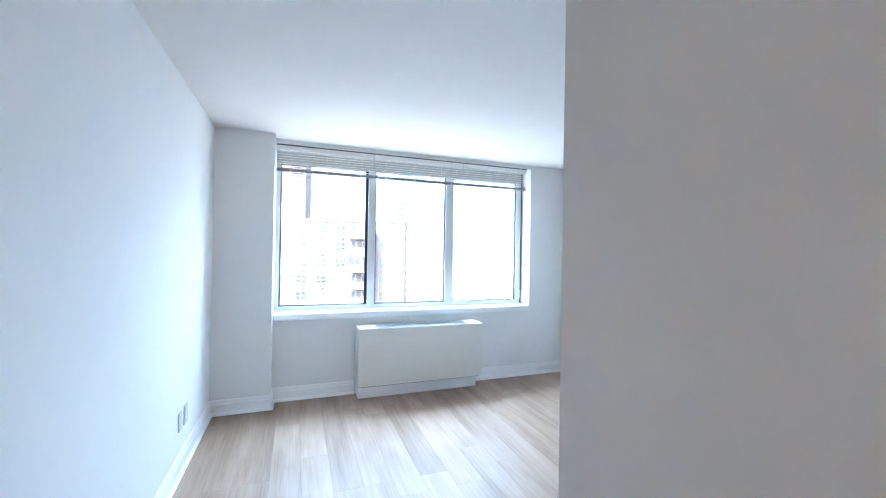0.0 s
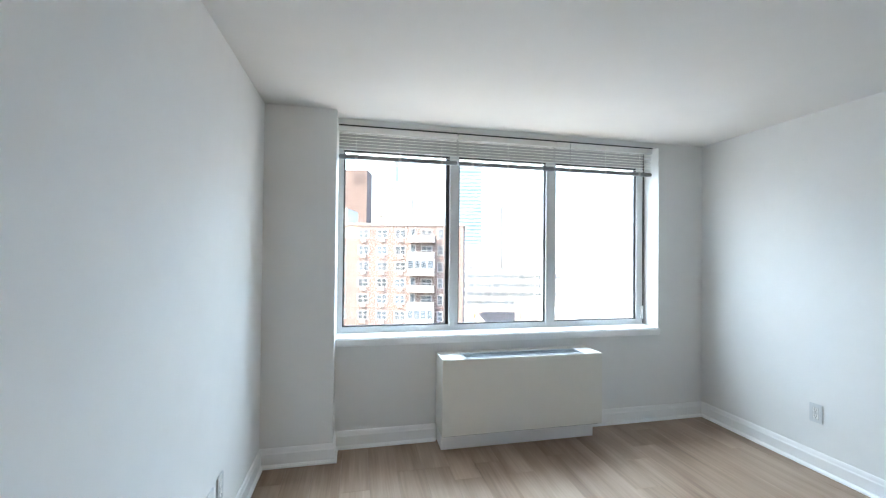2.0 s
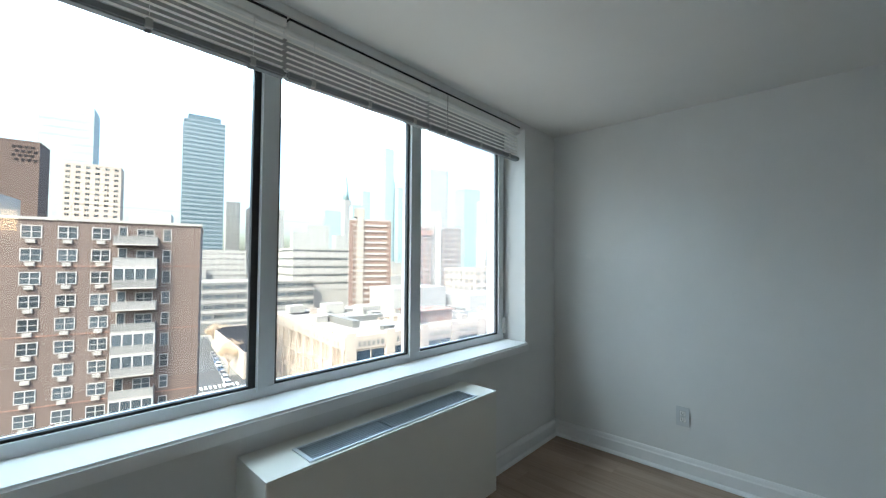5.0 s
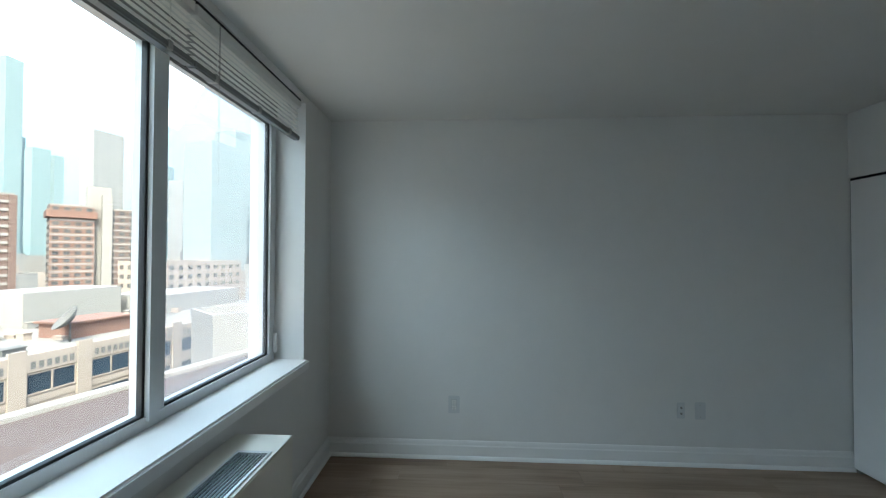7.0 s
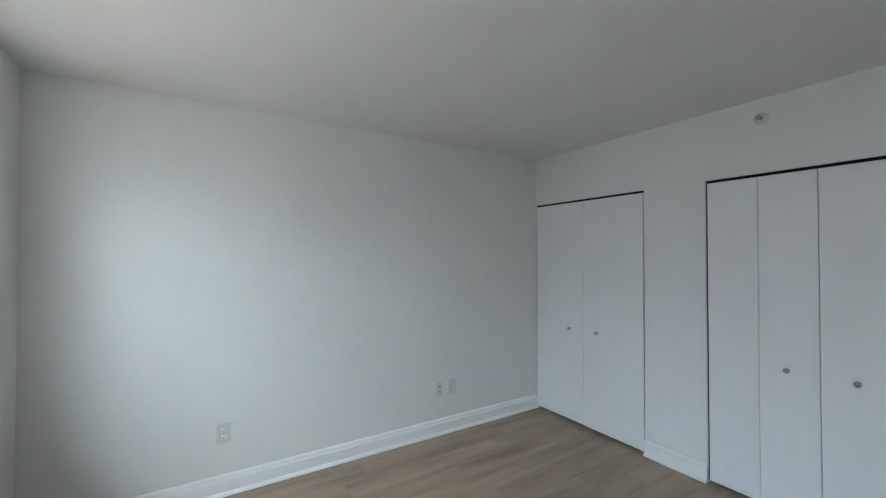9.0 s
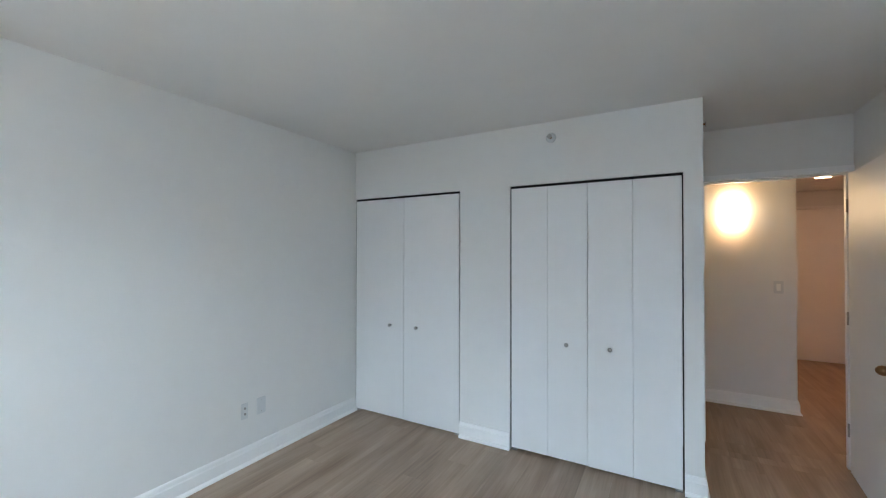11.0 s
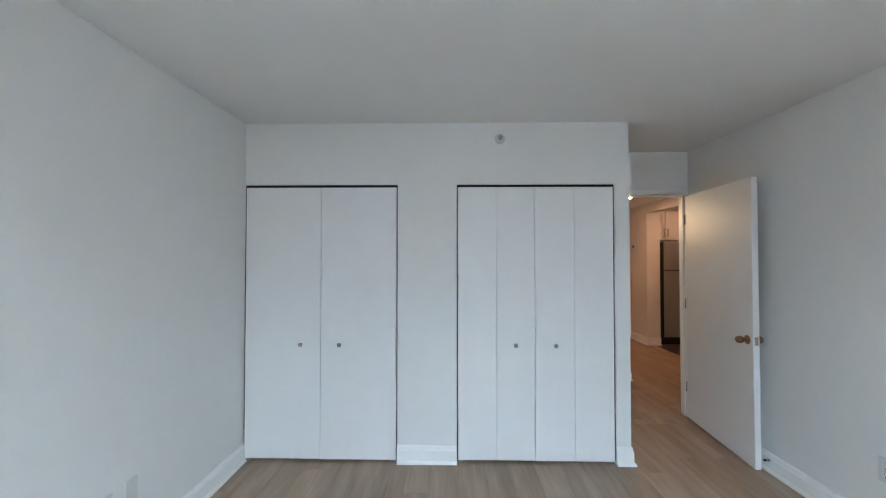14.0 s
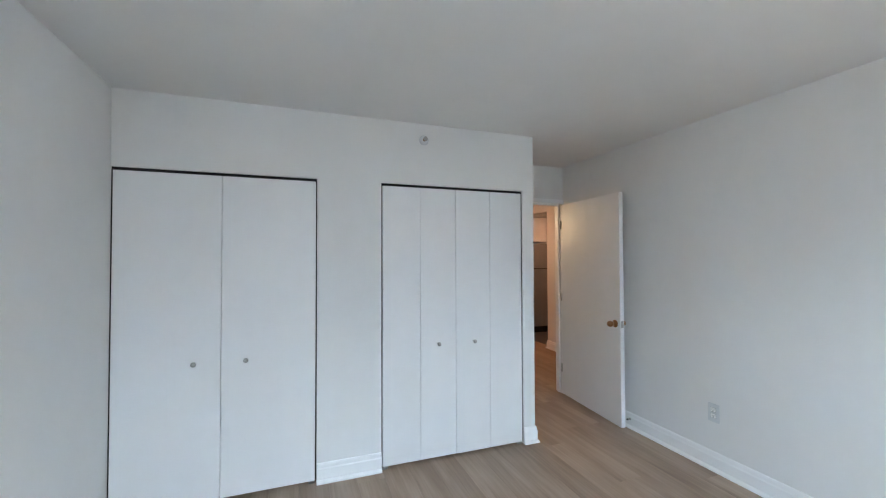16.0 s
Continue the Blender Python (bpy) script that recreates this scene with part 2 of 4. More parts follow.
# hall and kitchen beyond the doorway
HC = 2.40
setting("hall_ceiling", boxes((-3.6, -4.9, HC, 2.6, YD - T, HC + 0.1)), CEILING, "white painted hall ceiling", "ceiling")
setting("hall_wall_south", boxes((0.04, -4.5, 0, 2.6, -1.96, HC)), PAINT, "white hall wall with a sconce", "wall")
setting("hall_wall_end", boxes((-1.25, -4.62, 0, 0.04, -4.5, HC)), PAINT, "white wall around the entry door", "wall")
setting("hall_wall_east", boxes((2.5, -1.96, 0, 2.6, YD - T, HC)), PAINT, "plain white hall wall", "wall")
setting("kitchen_stub_wall", boxes((-1.35, -4.62, 0, -1.13, -3.88, HC)), PAINT, "white wall end beside the refrigerator", "wall")
setting("hall_wall_west", boxes((-1.25, -2.74, 0, -1.13, YD - T, HC), (-1.25, -3.88, 2.25, -1.13, -2.74, HC), (-1.13, YD - T, 0, -T, YD, HC)), PAINT, "white wall beside the kitchen opening", "wall")
setting("kitchen_wall", boxes((-3.6, -4.9, 0, -3.5, YD, HC), (-3.5, -4.9, 0, -1.25, -4.78, HC), (-3.5, YD - T, 0, -1.25, YD, HC)), PAINT, "plain kitchen walls", "wall")
setting("kitchen_floor", boxes((-3.5, -4.78, -0.012, -1.25, YD - T, 0.0)), TILE, "dark tiled kitchen floor", "floor")
# ---- trim ----
def run_of_board(p0, p1, inward, m0=1, m1=1, label="white painted baseboard with a shoe moulding"):
    """A baseboard from p0 to p1 with its face towards `inward`; m: +1 mitred for an inner corner, -1 for an outer one, 0 square."""
    profile = ((0, 0), (0.030, 0), (0.028, 0.010), (0.021, 0.020), (0.015, 0.024), (0.015, 0.092), (0.011, 0.100), (0.009, 0.118), (0.005, 0.128), (0, 0.130))
    a, b, n = Vector((*p0, 0)), Vector((*p1, 0)), Vector((*inward, 0))
    along = (b - a).normalized()
    bm = bmesh.new()
    ends = []
    for base, m, s in ((a, m0, 1), (b, m1, -1)):
        ends.append([bm.verts.new(base + n * d + along * (s * m * d) + Vector((0, 0, z))) for d, z in profile])
    for i in range(len(profile) - 1):
        bm.faces.new((ends[0][i], ends[0][i + 1], ends[1][i + 1], ends[1][i]))
    bm.faces.new(ends[0])
    bm.faces.new(ends[1][::-1])
    return setting("baseboard", bm, TRIM, label, "baseboard")


run_of_board((XE, 0.0), (XE, YN), (-1, 0), 0, 1)
run_of_board((WX0, YN), (1.23, YN), (0, -1), 1, 0)
run_of_board((2.53, YN), (XE, YN), (0, -1), 0, 1)
run_of_board((WX0, 3.52), (WX0, YN), (1, 0), -1, 1)
run_of_board((XW, 3.52), (WX0, 3.52), (0, -1), 1, -1)
run_of_board((XW, -0.25), (XW, 3.52), (1, 0), 0, 1)
run_of_board((C2[1], 0), (C1[0], 0), (0, 1), 0, 0)
run_of_board((XB, 0), (C2[0], 0), (0, 1), -1, 0)
run_of_board((XB, YD), (XB, 0), (-1, 0), 1, -1)
run_of_board((0.04, -1.96), (2.5, -1.96), (0, 1), -1, 1)
run_of_board((0.04, -4.5), (0.04, -1.96), (-1, 0), 1, -1)
run_of_board((-1.13, -4.5), (-1.13, -3.88), (1, 0), 1, -1)
run_of_board((-1.35, -3.88), (-1.13, -3.88), (0, 1), 0, -1)
run_of_board((-1.13, -2.74), (-1.13, YD - T), (1, 0), -1, 1)
run_of_board((-1.25, -2.74), (-1.13, -2.74), (0, -1), 0, -1)
run_of_board((-1.13, YD - T), (DX0 - 0.09, YD - T), (0, -1), 1, 0)

# door lining and casing
lining = boxes((DX0 - 0.02, YD - T - 0.004, 0, DX0, YD + 0.004, DH), (DX1, YD - T - 0.004, 0, DX1 + 0.02, YD + 0.004, DH), (DX0 - 0.02, YD - T - 0.004, DH, DX1 + 0.02, YD + 0.004, DH + 0.02),
               (DX0, YD - 0.085, 0, DX0 + 0.012, YD - 0.045, DH), (DX1 - 0.012, YD - 0.085, 0, DX1, YD - 0.045, DH), (DX0 + 0.012, YD - 0.085, DH - 0.012, DX1 - 0.012, YD - 0.045, DH))
setting("door_frame", lining, TRIM, "white painted steel door frame", "door frame")
casing = boxes((DX0 - 0.02, YD + 0.004, DH + 0.002, DX1 + 0.05, YD + 0.014, DH + 0.045), (DX1 + 0.002, YD + 0.004, 0.0, DX1 + 0.05, YD + 0.014, DH + 0.002))
setting("door_trim", casing, TRIM, "white painted flat door casing", "trim")

# ---- window ----
window = thing("window_1", (0, 3.88, 0), "wide aluminium sliding window with three panes", "window", kind="structure")
FB, FT = 0.825, 2.335
MULL = (1.372, 1.452), (2.255, 2.352)
part("window_frame", boxes((WX0, 0, FB, WX1 - 0.02, 0.085, FB + 0.045), (WX0, 0, FT - 0.04, WX1 - 0.02, 0.085, WZ1), (WX0, 0, FB + 0.045, WX0 + 0.04, 0.085, FT - 0.04),
                           (WX1 - 0.085, 0, FB + 0.045, WX1 - 0.02, 0.085, FT - 0.04)), ALU, window)
# added plate, greyed to draw the shade seen between the blind slats
part("head_shade_plate", boxes((WX0 + 0.002, -0.006, FT - 0.034, WX1 - 0.022, -0.0005, WZ1 - 0.002)), CLIP, window, "added grey plate toning down the window head behind the slats")
part("window_track", boxes((WX1 - 0.02, 0.01, FB, WX1, 0.07, WZ1)), GASKET, window, "dark side track")
for i, (a, b) in enumerate(MULL):
    mull = boxes((a, -0.012, FB + 0.030, a + (b - a) * 0.52, 0.07, FT - 0.04), (a + (b - a) * 0.52, 0.006, FB + 0.045, b, 0.07, FT - 0.04), (a + (b - a) * 0.52, -0.006, FB + 0.045, a + (b - a) * 0.60, 0.006, FT - 0.04))
    part("mullion", mull, ALU, window)
DUSTY = bpy.data.materials.new("dusty_glass")
DUSTY.use_nodes = True
dn, dl = DUSTY.node_tree.nodes, DUSTY.node_tree.links
film, mixer = dn.new("ShaderNodeBsdfTranslucent"), dn.new("ShaderNodeMixShader")
film.inputs["Color"].default_value = (0.9, 0.93, 0.95, 1)
dn["Principled BSDF"].inputs["Transmission Weight"].default_value, dn["Principled BSDF"].inputs["Roughness"].default_value = 1, 0.0
smear, amount = dn.new("ShaderNodeTexNoise"), dn.new("ShaderNodeMapRange")
smear.inputs["Scale"].default_value, smear.inputs["Detail"].default_value = 1.4, 4
amount.inputs["To Min"].default_value, amount.inputs["To Max"].default_value = 0.035, 0.08
dl.new(smear.outputs["Fac"], amount.inputs["Value"])
dl.new(amount.outputs[0], mixer.inputs[0])
dl.new(dn["Principled BSDF"].outputs[0], mixer.inputs[1])
dl.new(film.outputs[0], mixer.inputs[2])
dl.new(mixer.outputs[0], dn["Material Output"].inputs["Surface"])
edges = [WX0 + 0.04, *[v for m in MULL for v in m], WX1 - 0.085]
for i in range(3):
    a, b = edges[2 * i], edges[2 * i + 1]
    z0, z1, y = FB + 0.045, FT - 0.04, (0.026, 0.020, 0.026)[i]
    # first pane's right gasket is widened to paint the dark glass-edge reflection too
    g, h = (0.012, 0.030) if i == 0 else (0.008, 0.012)
    part("gasket", boxes((a, y - 0.012, z0, a + g, y + 0.012, z1), (b - h, y - 0.012, z0, b, y + 0.012, z1), (a + g, y - 0.012, z0, b - h, y + 0.012, z0 + 0.010), (a + g, y - 0.012, z1 - 0.010, b - h, y + 0.012, z1)), GASKET, window, "black rubber gasket")
    pane = part("pane", boxes((a + 0.004, y - 0.002, z0 + 0.004, b - 0.004, y + 0.002, z1 - 0.004)), DUSTY if i == 2 else PANE, window, "dusty glass pane" if i == 2 else "clear glass pane")
    pane.visible_shadow = False
part("latch", soft_box(WX1 - 0.045, -0.022, FB + 0.05, WX1 - 0.022, -0.0005, FB + 0.17, 0.004), PLASTIC, window, "white plastic latch")
part("window_sill", soft_box(WX0, -0.219, 0.764, WX1, 0.02, FB, 0.010, 3), TRIM, window, "deep white painted sill")


# ---- blinds ----
def blind(x0, x1, wand):
    b = thing("window_blind", (x0, 3.735, 2.445), "white slatted venetian blind drawn up to the window head", "blind", "blinds over the window")
    w = x1 - x0
    part("headrail", soft_box(0, -0.026, -0.052, w, 0.022, -0.010, 0.003), HEADRAIL, b)
    # added dark strip paints the shaded gap between headrail and window head
    part("headrail_gap_shade", boxes((0, -0.027, -0.0095, w, 0.020, -0.001)), GASKET, b, "dark strip drawing the shade above the headrail")
    me = bpy.data.meshes.new("slat")
    bm = bmesh.new()
    rows = []
    for k in range(5):
        u = -0.0125 + 0.00625 * k
        crown = 0.0028 * (1 - (k / 2 - 1) ** 2)
        y, z = u * 0.985 - crown * 0.17, u * 0.17 + crown * 0.985
        rows.append([bm.verts.new((x, y, z + h)) for h in (0, 0.0010) for x in (0.004, w - 0.004)])
    for p, q in zip(rows, rows[1:]):
        bm.faces.new((p[0], p[1], q[1], q[0]))
        bm.faces.new((p[2], q[2], q[3], p[3]))
        bm.faces.new((p[0], q[0], q[2], p[2]))
        bm.faces.new((p[1], p[3], q[3], q[1]))
    bm.faces.new((rows[0][0], rows[0][2], rows[0][3], rows[0][1]))
    bm.faces.new((rows[-1][0], rows[-1][1], rows[-1][3], rows[-1][2]))
    me = mesh_of("slat", bm, SLAT)
    for i in range(7):
        s = part("slat", me, None, b, at=(0, -0.004, -0.066 - 0.0242 * i))
        s.rotation_euler = (random.uniform(-0.05, 0.05), random.uniform(-0.0015, 0.0015), 0)
    part("bottom_rail", soft_box(0, -0.022, -0.256, w, 0.020, -0.226, 0.006), RAIL, b, "grey metal bottom rail")
    for k in (0.14, 0.5, 0.86):
        part("ladder_cord", boxes((w * k - 0.0009, -0.0205, -0.228, w * k + 0.0009, -0.0190, -0.052)), PLASTIC, b, "white ladder cord")
        part("rail_clip", soft_box(w * k - 0.012, -0.025, -0.256, w * k + 0.012, 0.022, -0.222, 0.003), CLIP, b, "grey plastic clip")
    if wand:
        rod = part("tilt_wand", lathe(((0.003, -0.70), (0.003, -0.02)), steps=8), WAND, b, "clear plastic tilt wand", at=(w * 0.13, -0.036, 0))
    return b


WAND = bpy.data.materials.new("clear_plastic")
WAND.use_nodes = True
see, veil = WAND.node_tree.nodes.new("ShaderNodeBsdfTransparent"), WAND.node_tree.nodes.new("ShaderNodeMixShader")
WAND.node_tree.nodes["Principled BSDF"].inputs["Base Color"].default_value = (0.85, 0.87, 0.88, 1)
WAND.node_tree.nodes["Principled BSDF"].inputs["Roughness"].default_value = 0.15
veil.inputs[0].default_value = 0.22
WAND.node_tree.links.new(see.outputs[0], veil.inputs[1])
WAND.node_tree.links.new(WAND.node_tree.nodes["Principled BSDF"].outputs[0], veil.inputs[2])
WAND.node_tree.links.new(veil.outputs[0], WAND.node_tree.nodes["Material Output"].inputs["Surface"])
blind(0.465, 1.395, False)
blind(1.405, 2.255, False)
blind(2.265, 3.215, True)


# ---- fan coil unit under the window ----
unit = thing("fan_coil_unit", (1.23, YN, 0), "off-white metal fan coil heater standing under the window", "heater")
W = 1.30
part("front_panel", soft_box(0, -0.262, 0.135, W, -0.250, 0.688, 0.003), METAL_WHITE, unit)
part("side_panel", boxes((0.001, -0.250, 0.136, 0.014, -0.004, 0.688)), METAL_WHITE, unit)
part("side_panel", boxes((W - 0.014, -0.250, 0.136, W - 0.001, -0.004, 0.688)), METAL_WHITE, unit)
part("body", boxes((0.014, -0.249, 0.136, W - 0.014, -0.005, 0.640)), GRILLE_DARK, unit)
part("plinth", soft_box(0.012, -0.175, 0.0, W - 0.025, -0.004, 0.126, 0.003), TRIM, unit, "recessed white metal plinth")
# dark strip paints the shadow line under the overhanging front panel
part("painted_shadow_gap", boxes((0.016, -0.246, 0.127, W - 0.028, -0.006, 0.1355)), GRILLE_DARK, unit, "dark strip painting the shaded gap above the plinth")
part("top_plate", boxes((0.001, -0.260, 0.6885, W - 0.001, -0.245, 0.692), (0.001, -0.105, 0.6885, W - 0.001, -0.005, 0.692), (0.001, -0.245, 0.6885, 0.165, -0.105, 0.692), (1.145, -0.245, 0.6885, W - 0.001, -0.105, 0.692)), METAL_WHITE, unit)
grille = part("grille", boxes((0.165, -0.245, 0.6885, 1.145, -0.235, 0.698), (0.165, -0.115, 0.6885, 1.145, -0.105, 0.698), (0.165, -0.235, 0.6885, 0.180, -0.115, 0.698), (1.130, -0.235, 0.6885, 1.145, -0.115, 0.698)), GRILLE, unit, "silver metal air grille")
bar = mesh_of("grille_bar", boxes((0.181, -0.0019, 0.690, 0.559, 0.0019, 0.6960)), BAR)
bar2 = mesh_of("grille_bar", boxes((0.569, -0.0019, 0.690, 1.129, 0.0019, 0.6960)), BAR)
for i in range(8):
    y = -0.2230 + i * 0.0138
    part("grille_bar", bar, None, grille, at=(0, y, 0.0010))
    part("grille_bar", bar2, None, grille, at=(0, y, 0))


# ---- closets ----
def knob(parent, x, z, y):
    part("knob", lathe(((0.009, 0), (0.007, 0.004), (0.006, 0.014), (0.013, 0.019), (0.0155, 0.026), (0.013, 0.032), (0.004, 0.034)), "y", 20), NICKEL, parent, "round satin nickel knob", at=(x, y, z))


def bifold(x0, x1, stops, knobs, label, group, tight):
    """A closet's folding doors: leaves between the stops, each a panel of its own."""
    d = thing("bifold_door", (x0, 0, 0), label, "closet door", group)
    marks = [0.008, *[s - x0 for s in stops], x1 - x0 - 0.008]
    for i, (a, b) in enumerate(zip(marks, marks[1:])):
        left, right = (tight if i % 2 else 0.0018), (0.0018 if i % 2 else tight)
        part("leaf", soft_box(a + left, -0.037, 0.022 - (0.003 if i < 2 else 0), b - right, -0.003, CH - 0.020, 0.00015 if tight < 0.0005 else 0.0010), DOOR, d)
    for k in knobs:
        knob(d, k - x0, 0.855, -0.003)
    # near-black track and side strips draw the shade of the gaps around the leaves
    part("track", boxes((0.002, -0.037, CH - 0.0185, x1 - x0 - 0.002, -0.010, CH - 0.001)), GAP_SHADE, d, "top track, near-black to draw the shade of the gap")
    for x in (0.0006, x1 - x0 - 0.0066):
        part("jamb_gap_shade", boxes((x, -0.037, 0.02, x + 0.006, -0.010, CH - 0.019)), GAP_SHADE, d, "near-black strip drawing the shade in the gap beside the door")
    for x in (0.03, x1 - x0 - 0.03):
        part("pivot_bracket", boxes((x - 0.02, -0.032, 0.0, x + 0.02, -0.007, 0.010), (x - 0.004, -0.024, 0.010, x + 0.004, -0.016, 0.020)), NICKEL, d, "small metal floor pivot")
    return d


bifold(*C1, (2.885, 3.172, 3.455), (3.315, 3.03), "white flush bifold closet doors, closed, in the corner", "closet doors", 0.00008)
bifold(*C2, (1.312, 1.600, 1.880), (1.742, 1.452), "white flush bifold closet doors, closed, near the doorway", "closet doors", 0.0010)


# ---- bedroom door ----
leaf = thing("door_1", (0.032, YD + 0.028, 0), "white flush bedroom door standing open against the wall", "door", kind="structure", turn=0)
leaf.matrix_basis = pose(-0.022, YD + 0.028, 0, 0, 0, -4.7)
part("door_leaf", soft_box(-0.001, 0, 0.014, 0.040, 0.905, 2.064, 0.002), DOOR, leaf)
for side, x in ((1, 0.040), (-1, -0.001)):
    turned = lathe(((0.033, 0), (0.033, 0.005), (0.027, 0.010), (0.013, 0.013), (0.012, 0.024), (0.020, 0.031), (0.026, 0.043), (0.027, 0.056), (0.022, 0.070), (0.011, 0.080), (0.003, 0.082)), "x", 28)
    if side < 0:
        bmesh.ops.scale(turned, vec=(-0.75, 1, 1), verts=turned.verts[:])
    part("door_knob", turned, BRASS, leaf, "aged brass knob with a round rose", at=(x, 0.842, 0.905))
part("latch_plate", boxes((0.008, 0.905, 0.875, 0.032, 0.9065, 0.935), (0.014, 0.9065, 0.895, 0.026, 0.914, 0.915)), NICKEL, leaf, "metal latch plate")
for z in (0.25, 1.02, 1.80):
    part("hinge", lathe(((0.006, 0), (0.006, 0.09)), steps=12), NICKEL, leaf, "metal butt hinge", at=(0.046, -0.006, z))

stop = thing("door_stop", (XW + 0.015, 0.075, 0.08), "small metal door stop fixed to the baseboard", "door stop")
part("rod", lathe(((0.010, 0), (0.010, 0.004), (0.005, 0.006), (0.005, 0.024)), "x", 12), NICKEL, stop)
part("rubber_tip", lathe(((0.007, 0.024), (0.008, 0.030), (0.006, 0.036)), "x", 12), SLOT, stop, "black rubber tip")


# ---- outlets and plates ----
def plate(at, turn, kind):
    """A wall plate whose face looks along its own -y."""
    names = {"outlet": ("wall_outlet", "white duplex power outlet on the wall", "outlet"), "jack": ("cable_jack", "white cable wall plate with two jacks", "outlet"),
             "blank": ("blank_plate", "plain white blank wall plate", "wall plate"), "switch": ("light_switch", "white rocker light switch on the hall wall", "switch")}
    name, label, category = names[kind]
    o = thing(name, at, label, category, turn=turn)
    w, h = {"jack": (0.027, 0.056), "outlet": (0.041, 0.064)}.get(kind, (0.037, 0.060))
    part("cover_plate", soft_box(-w, -0.008, -h, w, -0.0005, h, 0.003), PLATE, o)
    if kind == "outlet":
        for z in (-0.021, 0.021):
            part("socket_seam", boxes((-0.0185, -0.0088, z - 0.016, 0.0185, -0.0078, z + 0.016)), SEAM, o)
            face = part("socket", soft_box(-0.017, -0.0105, z - 0.0145, 0.017, -0.0076, z + 0.0145, 0.002), PLASTIC, o)
            part("slot", boxes((-0.009, -0.0110, z - 0.002, -0.0055, -0.0103, z + 0.009), (0.0055, -0.0110, z - 0.002, 0.009, -0.0103, z + 0.008), (-0.003, -0.0110, z - 0.011, 0.003, -0.0103, z - 0.005)), SLOT, face, "dark socket slots")
    if kind == "jack":
        for z in (-0.02, 0.02):
            part("jack", lathe(((0.008, 0), (0.008, -0.006), (0.003, -0.006)), "y", 14), SEAM, o, "dark round jack", at=(0, -0.0075, z))
    if kind == "switch":
        part("rocker", soft_box(-0.016, -0.0105, -0.033, 0.016, -0.0066, 0.033, 0.003), PLASTIC, o)
    if kind in ("blank", "outlet"):
        for z in ((-0.042, 0.042) if kind == "blank" else (0,)):
            part("screw", lathe(((0.003, 0), (0.003, -0.0012)), "y", 10), NICKEL, o, "small screw", at=(0, -0.0078, z))
    return o


plate((XE, 2.765, 0.39), -90, "outlet")
plate((XE, 1.155, 0.385), -90, "jack")
plate((XE, 1.022, 0.385), -90, "blank")
plate((XW, 0.812, 0.40), 90, "outlet")
plate((XW, 2.585, 0.335), 90, "blank")
plate((XW, 2.715, 0.335), 90, "outlet")
plate((0.175, -1.96, 1.19), 180, "switch")

# sprinkler over the closets
sp = thing("sprinkler", (1.853, 0, 2.364), "pale sidewall sprinkler with a dull brass head", "sprinkler")
part("escutcheon", lathe(((0.036, 0.0005), (0.036, 0.004), (0.028, 0.014), (0.020, 0.016)), "y", 28), PLATE, sp)
part("head", lathe(((0.012, 0.014), (0.012, 0.024), (0.007, 0.028), (0.007, 0.042), (0.004, 0.044)), "y", 16), BRASS, sp, "dull brass sprinkler head")
part("deflector", lathe(((0.016, 0.044), (0.017, 0.047)), "y", 18), NICKEL, sp)
sp2 = copy_thing(sp, pose(XB, -0.42, 2.43, 0, 0, 90))

# ---- hall ----
sc = thing("wall_sconce", (0.53, -1.96, 1.93), "lit frosted glass wall sconce in the hall", "wall lamp")
shade = bmesh.new()
rows = []
for k in range(9):
    a = math.pi * k / 8
    rows.append([shade.verts.new((-0.10 * math.cos(a), 0.012 + 0.085 * math.sin(a), z)) for z in (-0.13, 0.13)])
for p, q in zip(rows, rows[1:]):
    shade.faces.new((p[0], q[0], q[1], p[1])).smooth = True
part("shade", shade, LAMP_GLASS, sc, "glowing curved glass shade")
part("back_plate", soft_box(-0.06, 0.0005, -0.07, 0.06, 0.010, 0.07, 0.003), NICKEL, sc)
for z in (-0.105, 0.105):
    part("finial", lathe(((0.006, 0.096), (0.009, 0.103), (0.004, 0.110)), "y", 12), NICKEL, sc, at=(0, 0, z))

disc = thing("ceiling_light", (-0.462, -3.14, HC), "lit round recessed ceiling light in the hall", "ceiling light")
part("trim_ring", lathe(((0.085, -0.001), (0.085, -0.008), (0.074, -0.010), (0.074, -0.001)), steps=32), PLASTIC, disc)
part("diffuser", lathe(((0.073, -0.003), (0.073, -0.009)), steps=32), LAMP_DISC, disc, "glowing warm diffuser")
copy_thing(disc, pose(-1.85, -3.30, HC))

entry = thing("door_2", (-1.08, -4.5, 0), "white flush entry door, closed, at the end of the hall", "door", kind="structure")
part("door_leaf", soft_box(0.0, 0.002, 0.010, 0.92, 0.030, 2.14, 0.003), DOOR, entry)
part("door_frame", boxes((-0.04, 0.001, 0, -0.003, 0.038, 2.18), (0.923, 0.001, 0, 0.97, 0.038, 2.18), (-0.003, 0.001, 2.144, 0.923, 0.038, 2.18)), TRIM, entry)
for z in (0.24, 1.09, 1.92):
    part("hinge", boxes((-0.012, 0.038, z, 0.012, 0.052, z + 0.11)), BRASS, entry, "dark metal hinge")
chime = thing("door_chime", (-1.13, -4.36, 1.68), "small dark button on the hall wall", "button")
part("button", soft_box(0.0005, -0.02, -0.02, 0.014, 0.02, 0.02, 0.004), SLOT, chime)

# ---- kitchen ----
fr = thing("refrigerator", (-1.36, -3.95, 0), "stainless steel refrigerator with black sides", "refrigerator")
part("body", soft_box(-0.72, -0.62, 0.02, 0, -0.06, 1.76, 0.006), BLACK, fr)
part("freezer_door", soft_box(-0.718, -0.056, 1.27, -0.095, 0.0, 1.755, 0.008), STEEL, fr)
